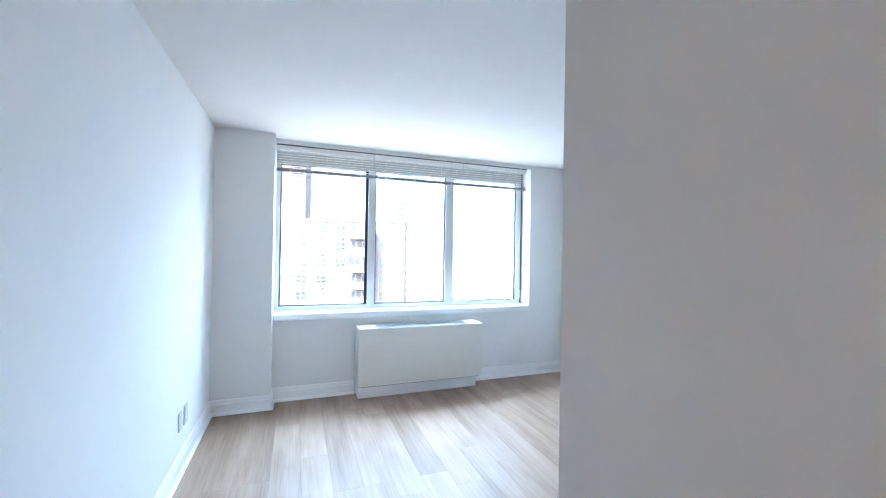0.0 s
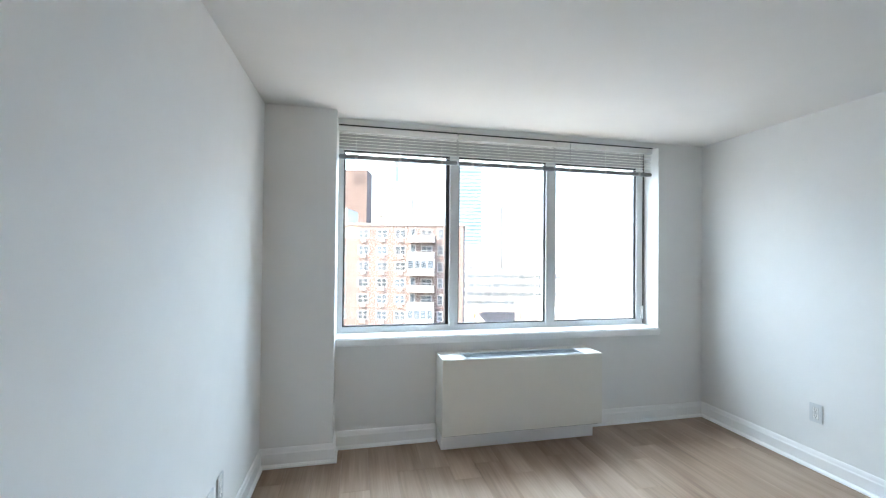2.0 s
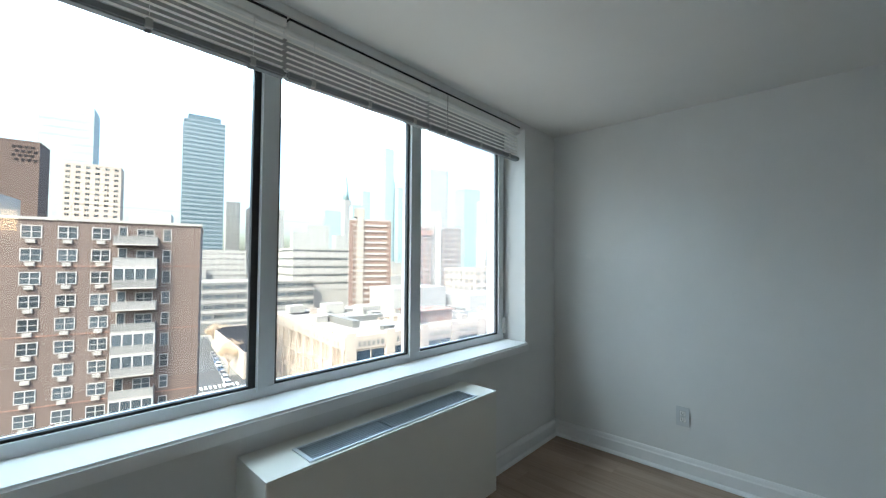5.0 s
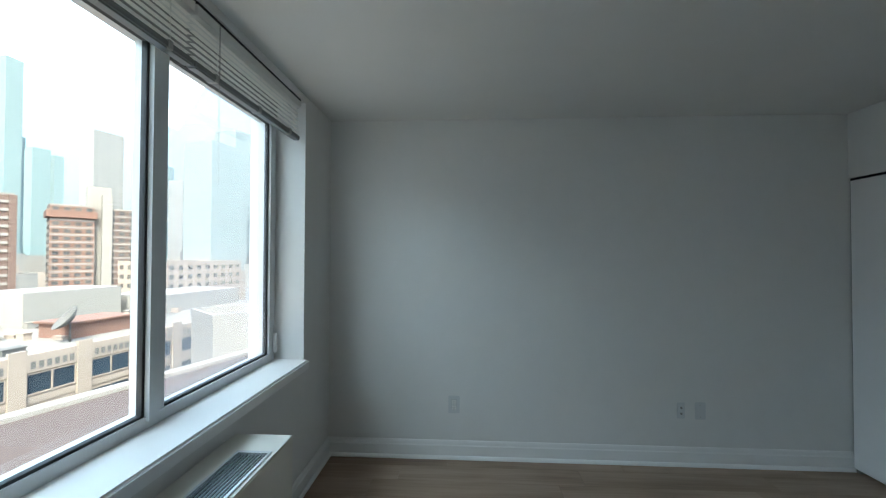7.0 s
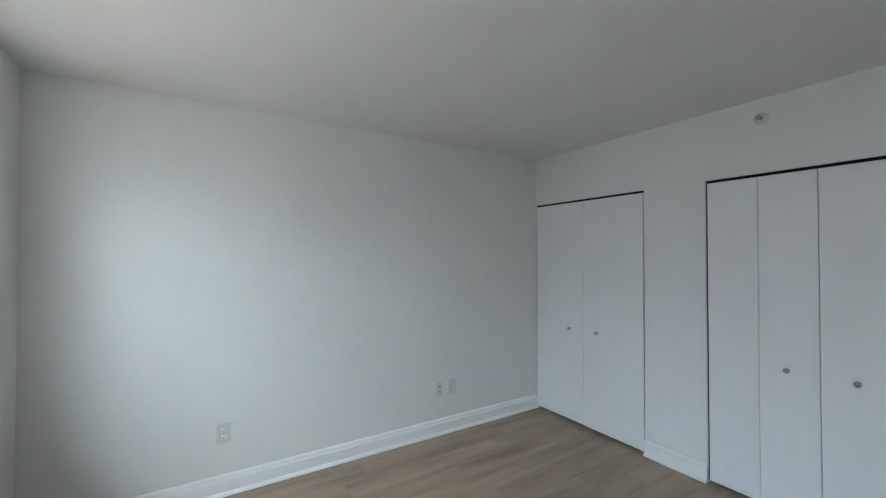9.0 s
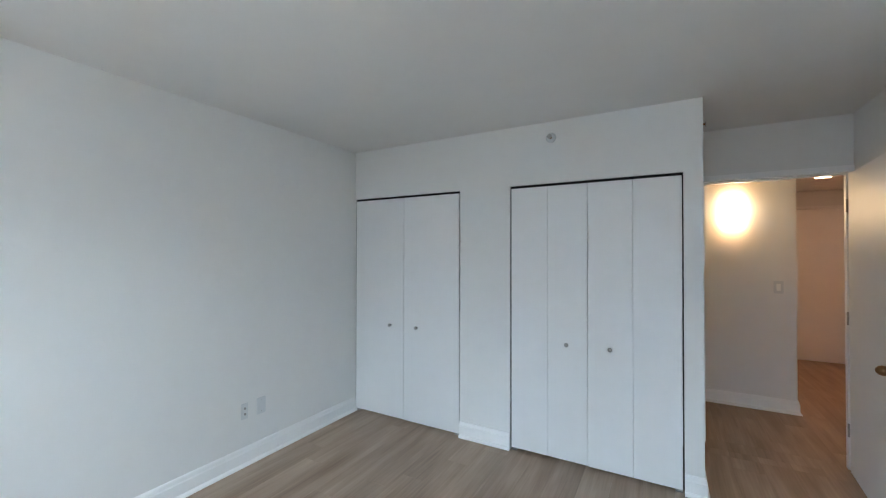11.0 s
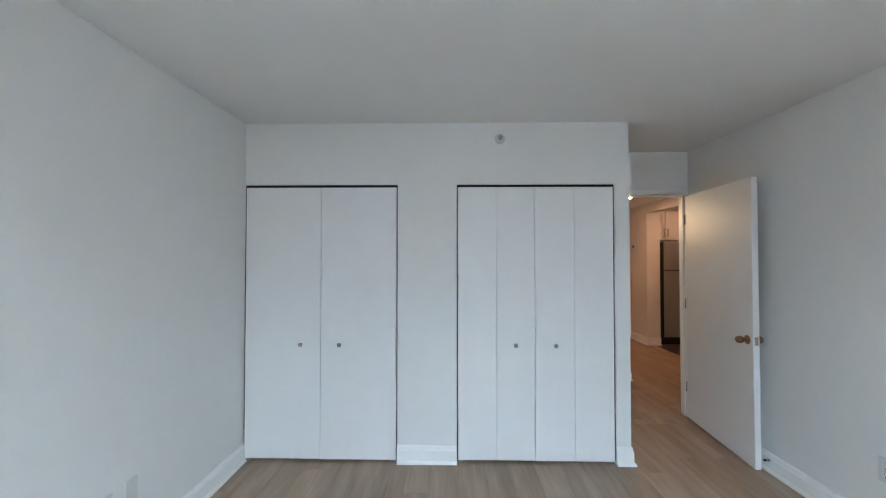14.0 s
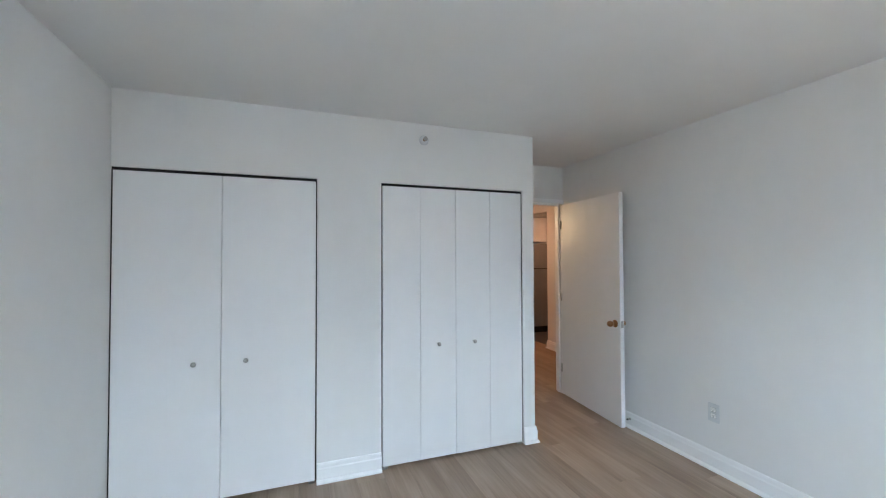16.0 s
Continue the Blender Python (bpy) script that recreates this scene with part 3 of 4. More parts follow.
low = part("lower_door", soft_box(-0.718, -0.056, 0.12, -0.095, 0.0, 1.255, 0.008), STEEL, fr)
part("door_edge", soft_box(-0.094, -0.056, 0.12, -0.001, 0.0, 1.755, 0.01), BLACK, fr, "black door edge with recessed grip")
part("kick_plate", boxes((-0.71, -0.05, 0.0, -0.01, -0.01, 0.115)), BLACK, fr)
part("badge", boxes((-0.62, 0.0005, 1.68, -0.58, 0.003, 1.70)), NICKEL, fr)


def wall_cabinet(x0, x1):
    c = thing("wall_cabinet", (x0, -4.10, 1.80), "white shaker wall cabinet above the refrigerator", "cabinet", "kitchen cabinets")
    w = x1 - x0
    part("body", boxes((0, -0.62, 0, w, -0.02, 0.50)), DOOR, c)
    door = part("cabinet_door", boxes((0.004, -0.018, 0.004, 0.06, 0.002, 0.496), (w - 0.06, -0.018, 0.004, w - 0.004, 0.002, 0.496), (0.06, -0.018, 0.004, w - 0.06, 0.002, 0.06), (0.06, -0.018, 0.44, w - 0.06, 0.002, 0.496), (0.06, -0.018, 0.06, w - 0.06, -0.008, 0.44)), DOOR, c)
    return c, door, w


for x0, x1, hx in ((-2.13, -1.57, 0.53), (-1.565, -1.41, 0.03)):
    c, door, w = wall_cabinet(x0, x1)
    part("handle", boxes((hx - 0.006, 0.020, 0.05, hx + 0.006, 0.030, 0.19), (hx - 0.005, 0.002, 0.06, hx + 0.005, 0.020, 0.07), (hx - 0.005, 0.002, 0.17, hx + 0.005, 0.020, 0.18)), NICKEL, door, "brushed metal bar handle")
setting("kitchen_soffit", boxes((-3.5, -4.78, 2.31, -1.41, -4.08, HC)), PAINT, "white soffit over the cabinets", "soffit")

# ---- the city outside ----
GROUND = -36.5
EYE = (0.68, 2.31)


def spot(azimuth, distance):
    """A place on the plan, by degrees clockwise from +y and metres from the window."""
    return EYE[0] + distance * math.sin(radians(azimuth)), EYE[1] + distance * math.cos(radians(azimuth))


BRICK = material("brown_brick", (0.074, 0.053, 0.046), 0.9, grain=0.12, scale=1.2)
BRICK_RED = material("red_brick", (0.15, 0.085, 0.066), 0.9, grain=0.14, scale=0.5)
BRICK_UMBER = material("umber_brick", (0.055, 0.036, 0.030), 0.9, grain=0.14, scale=0.5)
BRICK_DARK = material("dark_brick", (0.105, 0.07, 0.06), 0.9, grain=0.14, scale=0.5)
STUCCO = material("cream_stucco", (0.25, 0.212, 0.182), 0.9, grain=0.10, scale=0.4)
STONE = material("buff_stone", (0.17, 0.155, 0.14), 0.9, grain=0.12, scale=0.4)
CONCRETE = material("pale_concrete", (0.20, 0.19, 0.178), 0.9, grain=0.12, scale=0.4)
WHITE_WALL = material("whitewashed_wall", (0.21, 0.203, 0.192), 0.9, grain=0.08, scale=0.3)
ROOF_PALE = material("pale_roof_membrane", (0.165, 0.156, 0.144), 0.9, grain=0.22, scale=0.3)
ROOF_DARK = material("black_roofing", (0.010, 0.010, 0.012), 0.9, spec=0.1, grain=0.3, scale=0.3)
ROOF_PINK = material("pink_roof_paving", (0.06, 0.044, 0.040), 0.9, grain=0.04, scale=0.6)
GREY_WALL = material("grey_cladding", (0.09, 0.09, 0.088), 0.8, grain=0.14, scale=0.3)
FRAME_WHITE = material("white_window_frame", (0.26, 0.255, 0.25), 0.5, grain=0.05)
RAILING = material("balcony_panel", (0.12, 0.117, 0.115), 0.6, grain=0.2, scale=1.0, random_tint=0.3)
FAR_GLASS = material("dark_window_glass", (0.030, 0.038, 0.045), 0.2, spec=0.2, grain=0.2, scale=0.3, random_tint=0.45)
LOFT_GLASS = material("brown_reflecting_glass", (0.17, 0.135, 0.11), 0.3, spec=0.3, grain=0.25, scale=0.4, random_tint=0.4)
LOFT_BLUE = material("dark_blue_glass", (0.028, 0.045, 0.065), 0.2, spec=0.3, grain=0.2, scale=0.3, random_tint=0.4)
BLUE_GLASS = material("blue_curtain_wall", (0.05, 0.075, 0.09), 0.25, grain=0.15, scale=0.1)
BLUE_BAND = material("blue_grey_spandrel", (0.13, 0.155, 0.17), 0.4, grain=0.15, scale=0.1)
# distance haze is painted into these six colours as a pale tint
HAZE_GLASS = material("teal_glass_haze_tint", (0.16, 0.225, 0.235), 0.7, grain=0.10, scale=0.02)
HAZE_FAINT = material("teal_glass_paler_haze_tint", (0.21, 0.25, 0.257), 0.7, grain=0.10, scale=0.02)
HAZE_BAND = material("spandrel_haze_tint", (0.19, 0.24, 0.245), 0.7, grain=0.08, scale=0.02)
HAZE_WALL = material("masonry_haze_tint", (0.215, 0.212, 0.205), 0.9, grain=0.10, scale=0.03)
HAZE_SOFT = material("masonry_paler_haze_tint", (0.23, 0.232, 0.23), 0.9, grain=0.08, scale=0.03)
HAZE_PANE = material("windows_haze_tint", (0.145, 0.15, 0.152), 0.5, random_tint=0.2)
ASPHALT = material("asphalt", (0.03, 0.031, 0.033), 0.9, grain=0.25, scale=0.5)
CITY = material("city_ground", (0.12, 0.115, 0.108), 0.95, grain=0.35, scale=0.02)
WALKWAY = material("concrete_pavement", (0.25, 0.24, 0.22), 0.9, grain=0.12, scale=0.3)
BARK = material("bark", (0.16, 0.12, 0.09), 0.9, grain=0.2, scale=4)
BUDS = material("dry_buds", (0.36, 0.27, 0.19), 0.9, grain=0.2, scale=3)
LINE = material("road_paint", (0.6, 0.6, 0.58), 0.8, grain=0.15, scale=2)

setting("ground", boxes((-4500, -4500, GROUND - 1, 4500, 4500, GROUND)), CITY, "pale city ground reaching the horizon", "ground")
window_meshes = {}


def window_mesh(w, h, frame, glass, bar, proud=0.10):
    """A framed window centred on x and z, with its outer face along -y; bar: number of lights across."""
    key = (w, h, frame.name, glass.name, bar)
    if key not in window_meshes:
        bm = bmesh.new()
        t = 0.09 if w < 3 else 0.16
        box(bm, -w / 2, -proud, -h / 2, w / 2, 0, -h / 2 + t)
        box(bm, -w / 2, -proud, h / 2 - t, w / 2, 0, h / 2)
        for i in range(bar + 1):
            x = -w / 2 + (w - t) * i / bar
            box(bm, x, -proud, -h / 2 + t, x + t, 0, h / 2 - t)
        if bar > 0 and h < 2.2:
            box(bm, -w / 2 + t, -proud * 0.9, -0.035, w / 2 - t, -proud * 0.3, 0.035)
        n = len(bm.faces)
        box(bm, -w / 2 + t, -proud * 0.4, -h / 2 + t, w / 2 - t, -0.002, h / 2 - t)
        bm.faces.ensure_lookup_table()
        for f in bm.faces[n:]:
            f.material_index = 1
        window_meshes[key] = mesh_of("window", bm, [frame, glass])
    return window_meshes[key]


def building(label, corner, turn, w, d, top, wall, roof=ROOF_PALE, category="building", storey=3.2, band=None, band_h=1.0, proud=0.18, pier=None, pier_gap=6.0, pier_w=0.8,
             panes=None, glass=None, floors=None, parapet=0.7, name="building"):
    """A block whose near left corner stands at `corner`, its front facing the window; bands are floor lines, piers run up the front and left faces.
    panes: (gap across, width, height, lights across)."""
    b = thing(name, (*corner, GROUND), label, category, turn=turn)
    h = top - GROUND
    part("wall", boxes((0, 0, 0, w, d, h)), wall, b)
    k = 0.35
    part("parapet", boxes((-0.08, -0.08, h, w + 0.08, k, h + parapet), (-0.08, d - k, h, w + 0.08, d + 0.08, h + parapet), (-0.08, k, h, k, d - k, h + parapet), (w - k, k, h, w + 0.08, d - k, h + parapet)), band or wall, b)
    part("roof", boxes((k, k, h + 0.01, w - k, d - k, h + 0.12)), roof, b)
    rows = int(h / storey) if floors is None else floors
    if band:
        me = mesh_of("floor_band", boxes((-proud, -proud, 0, w + proud, d + proud, band_h)), band)
        for i in range(rows):
            part("floor_band", me, None, b, at=(0, 0, h - (i + 1) * storey))
    if pier:
        me = mesh_of("pier", boxes((0, -proud - 0.10, h - rows * storey, pier_w, 0, h + parapet * 0.5)), pier)
        ml = mesh_of("pier", boxes((-proud - 0.10, 0, h - rows * storey, 0, pier_w, h + parapet * 0.5)), pier)
        for i in range(int(round(w / pier_gap)) + 1):
            part("pier", me, None, b, at=(min(i * pier_gap, w - pier_w), 0, 0))
        for i in range(int(round(d / pier_gap)) + 1):
            part("pier", ml, None, b, at=(0, min(i * pier_gap, d - pier_w), 0))
    if panes:
        gap, pw, ph, bars = panes
        me = window_mesh(pw, ph, band or wall, glass or FAR_GLASS, bars)
        for i in range(rows):
            z = h - (i + 0.5) * storey + (band_h * 0.5 if band else 0)
            for j in range(int(w / gap)):
                part("window", me, None, b, at=((j + 0.5) * w / int(w / gap), -0.004, z))
            for j in range(int(d / gap)):
                o = part("window", me, None, b, at=(-0.004, (j + 0.5) * d / int(d / gap), z))
                o.rotation_euler = (0, 0, -math.pi / 2)
    return b


def brown_block():
    """The apartment house across the yard: brick, a bay of balconies, single and paired windows."""
    x, y = spot(15.5, 66)
    turn, w, d, top, storey = -16.6, 44, 16, 6.3, 2.83
    ox, oy = x - w * math.cos(radians(turn)), y - w * math.sin(radians(turn))
    b = thing("apartment_building", (ox, oy, GROUND), "brown brick apartment building with white balconies", "apartment building", turn=turn)
    h = top - GROUND
    part("wall", boxes((0, 0, 0, w, d, h)), BRICK, b)
    part("coping", boxes((-0.15, -0.15, h, w + 0.15, 0.3, h + 0.35), (-0.15, 0.3, h, 0.3, d, h + 0.35), (w - 0.3, 0.3, h, w + 0.15, d, h + 0.35)), CONCRETE, b, "pale stone coping")
    part("roof", boxes((0.3, 0.3, h + 0.01, w - 0.3, d, h + 0.1)), ROOF_PALE, b)
    part("bulkhead", boxes((w - 9, 6, h + 0.1, w - 4, 11, h + 2.2)), WHITE_WALL, b, "white rooftop bulkhead")
    part("bulkhead", boxes((w - 30, 5, h + 0.1, w - 22, 12, h + 3.5)), WHITE_WALL, b, "white rooftop bulkhead")
    line = mesh_of("brick_course", boxes((0.02, -0.05, 0, w - 0.02, 0, 0.16)), BRICK_RED)
    small = window_mesh(0.98, 1.72, FRAME_WHITE, FAR_GLASS, 1)
    pair = window_mesh(1.9, 1.55, FRAME_WHITE, FAR_GLASS, 2)
    sleeve = mesh_of("air_conditioner", boxes((-0.42, -0.28, -0.24, 0.42, 0, 0.24), (-0.36, -0.30, -0.18, 0.36, -0.28, 0.18)), CONCRETE)
    hw = 2.3                          # half the width of a balcony
    slab = mesh_of("balcony_slab", boxes((-hw, -1.5, 0, hw, 0, 0.2)), CONCRETE)
    rail = mesh_of("balcony_rail", boxes((-hw, -1.5, 0.2, hw, -1.42, 1.12), (-hw, -1.42, 0.2, 0.08 - hw, -0.02, 1.12), (hw - 0.08, -1.42, 0.2, hw, -0.02, 1.12), (-hw - 0.04, -1.54, 1.12, hw + 0.04, -1.38, 1.20)), RAILING)
    bm = bmesh.new()
    for i in range(5):
        box(bm, -hw + i * (hw * 2 - 0.14) / 4, -1.5, 1.2, -hw + i * (hw * 2 - 0.14) / 4 + 0.14, -1.40, 2.62)
    box(bm, -hw, -1.5, 2.62, hw, -1.40, 2.80)
    box(bm, -hw, -1.40, 1.2, 0.12 - hw, -0.02, 2.80)
    box(bm, hw - 0.12, -1.40, 1.2, hw, -0.02, 2.80)
    glazing = mesh_of("balcony_glazing", bm, FRAME_WHITE)
    glass = mesh_of("balcony_pane", boxes((0.14 - hw, -1.46, 1.2, hw - 0.14, -1.44, 2.62)), FAR_GLASS)
    way_out = window_mesh(0.95, 2.25, FRAME_WHITE, FAR_GLASS, 1)
    closed = {2, 5, 6, 8, 11}
    for i in range(14):
        z = h - (i + 0.52) * storey
        part("window", small, None, b, at=(w - 3.9, -0.004, z))
        for cx in (w - 10.9, w - 14.1, w - 17.4, w - 21.4, w - 25, w - 28.6, w - 36, w - 39.5):
            win = part("window", pair, None, b, at=(cx, -0.004, z))
            part("air_conditioner", sleeve, None, win, at=(0, 0, -1.12))
        for cx in (w - 7.15, w - 32.3):
            part("window", pair, None, b, at=(cx + 0.85, -0.004, z))
            part("balcony_door", way_out, None, b, "white framed glass balcony door", at=(cx - 1.55, -0.004, z - 0.12))
            s = part("balcony", slab, None, b, "concrete balcony with a pale railing", at=(cx, 0, z - 1.45))
            part("railing", rail, None, s)
            if i in closed:
                part("glazing", glazing, None, s, "white framed balcony enclosure")
                part("pane", glass, None, s)
        if i % 3 == 1:
            part("brick_course", line, None, b, at=(0, 0, h - (i + 1.03) * storey))
    return b


def loft_block():
    """The cream factory building: piers, wide dark windows, pierced parapet, crowded roof."""
    x, y = spot(33.5, 55)
    turn, w, d, top, storey = -8, 60, 38, -9.3, 3.4
    b = thing("loft_building", (x, y, GROUND), "cream stucco loft building with wide dark windows", "building", turn=turn)
    h = top - GROUND
    part("wall", boxes((0, 0, 0, w, d, h)), STUCCO, b)
    part("roof", boxes((0.4, 0.4, h + 0.01, w - 0.4, d - 0.4, h + 0.15)), ROOF_PALE, b)
    part("parapet", boxes((-0.25, -0.25, h - 1.3, w, 0.0, h + 0.5), (-0.25, 0, h - 1.3, 0.0, d, h + 0.5), (0, 0, h, w, 0.35, h + 0.5), (0, 0.35, h, 0.35, d, h + 0.5)), STUCCO, b)
    slot = mesh_of("parapet_slot", boxes((-0.22, -0.27, 0, 0.22, -0.24, 0.75)), GREY_WALL)
    gap = 6.2
    pier = mesh_of("pier", boxes((-0.75, -0.32, 0, 0.75, 0, h + 1.0)), STUCCO)
    sill = mesh_of("spandrel", boxes((-2.35, -0.14, -0.35, 2.35, 0, 0.35)), STUCCO)
    wide = window_mesh(4.7, 2.25, STUCCO, LOFT_BLUE, 2, 0.16)
    for j in range(10):
        part("pier", pier, None, b, at=(0.7 + j * gap if j else 0.72, 0, 0))
        if j < 9:
            cx = 0.7 + (j + 0.5) * gap
            for k in range(6):
                part("parapet_slot", slot, None, b, at=(cx + (k - 2.5) * 0.72, 0, h - 1.0))
            for i in range(6):
                part("window", wide, None, b, at=(cx, -0.004, h - 1.5 - 1.05 - i * storey))
                part("spandrel", sill, None, b, at=(cx, 0, h - 1.5 - 1.05 - 1.65 - i * storey))
    side_pier = mesh_of("pier", boxes((-0.22, -0.38, 0, 0, 0.38, h + 0.8)), STUCCO)
    tall = window_mesh(2.85, 2.45, STUCCO, LOFT_GLASS, 2, 0.14)
    for j in range(11):
        part("pier", side_pier, None, b, at=(0, 0.5 + j * 3.7, 0))
        if j < 10:
            part("parapet_slot", slot, None, b, at=(-0.0, 0.5 + (j + 0.5) * 3.7 - 0.6, h - 1.0)).rotation_euler = (0, 0, -math.pi / 2)
            part("parapet_slot", slot, None, b, at=(-0.0, 0.5 + (j + 0.5) * 3.7 + 0.6, h - 1.0)).rotation_euler = (0, 0, -math.pi / 2)
            for i in range(6):
                part("window", tall, None, b, at=(-0.004, 0.5 + (j + 0.5) * 3.7, h - 1.5 - 1.05 - i * storey)).rotation_euler = (0, 0, -math.pi / 2)
    for size in ((20, 20, h + 0.15, 34, 30, h + 5.2), (36, 14, h + 0.15, 56, 26, h + 3.4)):
        part("penthouse", boxes(size), WHITE_WALL, b, "white rooftop penthouse")
    part("roof_shed", boxes((16, 6, h + 0.15, 24, 11, h + 2.0), (15.6, 5.6, h + 2.0, 24.4, 11.4, h + 2.25)), BRICK_RED, b, "tan rooftop shed")
    part("duct", boxes((5, 8, h + 0.15, 6.2, 20, h + 1.3), (6.2, 14, h + 0.15, 14, 15.2, h + 1.1)), GREY_WALL, b, "grey rooftop duct")
    for size in ((8, 26, h + 0.15, 12, 29, h + 2.2), (3, 32, h + 0.15, 6, 35, h + 1.6), (26, 6, h + 0.15, 28, 8, h + 1.4), (13, 20, h + 0.15, 17, 24, h + 2.0)):
        part("roof_vent", boxes(size), CONCRETE, b, "grey rooftop unit")
    r = random.Random(5)
    for i in range(44):
        x0, y0, sx, sy = r.uniform(1.5, 40), r.uniform(1.5, 34), r.uniform(0.4, 2.0), r.uniform(0.4, 2.0)
        tall = r.uniform(0.3, 1.1)
        unit_mat = r.choice((CONCRETE, GREY_WALL, STUCCO, WHITE_WALL, WHITE_WALL))
        part("roof_unit", boxes((x0, y0, h + 0.15, x0 + sx, y0 + sy, h + 0.15 + tall), (x0 - 0.1, y0 - 0.1, h + 0.15 + tall, x0 + sx + 0.1, y0 + sy + 0.1, h + 0.25 + tall)), unit_mat, b, "small rooftop unit")
    for i in range(9):
        x0, y0 = r.uniform(2, 40), r.uniform(3, 31)
        part("roof_patch", boxes((x0, y0, h + 0.15, x0 + r.uniform(3, 9), y0 + r.uniform(2, 5), h + 0.17 + 0.004 * i)), r.choice((ROOF_DARK, GREY_WALL, CONCRETE)), b, "patched roofing")
    dish = part("dish", lathe(((0.05, 0.0), (0.7, 0.12), (1.3, 0.42), (1.7, 0.8), (1.66, 0.82), (1.25, 0.5), (0.65, 0.2), (0.05, 0.1)), "y", 24), GREY_WALL, b, "rooftop satellite dish", at=(15, 4.5, h + 2.6))
    dish.rotation_euler = (radians(40), 0, radians(65))
    part("dish_mast", lathe(((0.14, 0), (0.10, 2.3)), steps=10), GREY_WALL, b, at=(15, 4.6, h + 0.15))
    return b


brown_block()
loft_block()
# near roofs below the window
near = building("low wing with a pink paved roof and white coping", (16.3, 22.1), -18, 40, 8, -7.98, BRICK_RED, ROOF_PINK, storey=3.4, parapet=0.1, floors=0)
part("coping", boxes((-0.2, 7.0, -7.98 - GROUND + 0.13, 40.2, 8.0, -7.98 - GROUND + 0.42)), CONCRETE, near, "broad white coping")
building("white rendered block with a flat pale roof", spot(56.5, 50), -40, 30, 8, -6.0, WHITE_WALL, storey=3.6, floors=0, parapet=0.9)
# street side
building("long low building with a dark glazed front", spot(14.5, 236), -12, 62, 40, -10.2, GREY_WALL, storey=5.2, band=CONCRETE, band_h=1.5, panes=(5, 4.4, 2.4, 3), floors=4)
building("low workshop with a black patched roof", spot(20.6, 142), -8.5, 34, 62, -28.4, STUCCO, ROOF_DARK, storey=7, floors=0, parapet=0.5)
building("white office block with small square windows", spot(15.5, 300), -12, 27, 24, 8.0, WHITE_WALL, storey=3.6, panes=(4.4, 3.0, 1.5, 2), glass=GREY_WALL)
building("white parking block with dark ribbon windows", spot(26.3, 250), -12, 36, 40, 9.0, CONCRETE, storey=5.0, band=WHITE_WALL, band_h=3.0, panes=(6, 5.6, 1.4, 3), floors=5)
blue = building("tall blue glass tower with banded floors", spot(13.4, 370), -12, 29, 26, 114, BLUE_GLASS, storey=3.4, band=BLUE_BAND, band_h=1.2, proud=0.12, name="glass_tower", category="tower")
part("top_storeys", boxes((3, 4, 114 - GROUND, 26, 22, 120 - GROUND)), BLUE_GLASS, blue)
# the next two towers also wear the haze-tinted colours
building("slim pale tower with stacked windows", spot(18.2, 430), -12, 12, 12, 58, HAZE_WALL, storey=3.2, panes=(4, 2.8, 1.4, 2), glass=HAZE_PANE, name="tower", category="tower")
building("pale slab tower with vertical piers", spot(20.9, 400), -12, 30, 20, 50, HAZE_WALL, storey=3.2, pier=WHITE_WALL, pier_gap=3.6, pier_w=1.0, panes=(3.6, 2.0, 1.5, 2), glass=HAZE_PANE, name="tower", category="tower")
t1 = building("brown brick tower with white balcony bands", spot(33.9, 205), -30, 20, 12, 22.5, BRICK_DARK, storey=2.9, band=WHITE_WALL, band_h=0.95, proud=0.4, floors=15, name="brick_tower", category="tower")
part("stair_core", boxes((3.2, -0.9, 0, 6.6, 5, 24.5 - GROUND), (2.2, 1.5, 24.5 - GROUND, 7.2, 7, 29 - GROUND)), STONE, t1, "pale concrete stair core")
part("brick_pier", boxes((-0.62, -0.62, 0, 1.4, 1.0, 22.5 - GROUND), (18.6, -0.62, 0, 20.62, 1.0, 22.5 - GROUND)), BRICK_DARK, t1)
t2 = building("red brick tower with pale floor lines", spot(41.9, 214), -38, 13, 12, 20.5, BRICK_RED, storey=2.9, band=CONCRETE, band_h=0.7, proud=0.12, panes=(3.2, 1.9, 1.4, 2), floors=15, name="brick_tower", category="tower")
part("top_storey", boxes((-1.0, -1.0, 16 - GROUND, 13.8, 12, 18.6 - GROUND)), BRICK_RED, t2)
t3 = building("dark red brick tower wing with pale core", spot(46.4, 216), -38, 13, 12, 20.0, BRICK_DARK, storey=2.9, band=CONCRETE, band_h=0.7, proud=0.12, panes=(3.2, 1.9, 1.4, 2), floors=15, name="brick_tower", category="tower")
part("stair_core", boxes((-1.6, -0.8, 0, 1.6, 6, 26 - GROUND), (-6, 2, 0, 1.5, 7, 29.5 - GROUND)), CONCRETE, t3, "pale concrete stair core")
building("pale brick block behind the roofs", spot(51.8, 172), -14, 34, 24, -1.6, STUCCO, storey=3.4, panes=(3.6, 2.0, 1.7, 2), floors=7)
tr = building("red brown tower with a pierced top", spot(-2.2, 232), -14, 14, 14, 48.5, BRICK_UMBER, storey=3.0, floors=0, name="brick_tower", category="tower")
hole = mesh_of("top_opening", boxes((-0.5, -0.10, -0.5, 0.5, -0.02, 0.5)), ROOF_DARK)
for i in range(4):
    for j in range(4):
        part("top_opening", hole, None, tr, at=(6.5 + 1.8 * j + 0.9 * (i % 2), 0, 46.5 - i * 1.7 - GROUND))
building("pale apartment tower with rows of windows", spot(2.9, 300), -14, 25, 14, 55, STUCCO, storey=3.0, panes=(4.1, 2.2, 1.5, 2), floors=16, name="tower", category="tower")
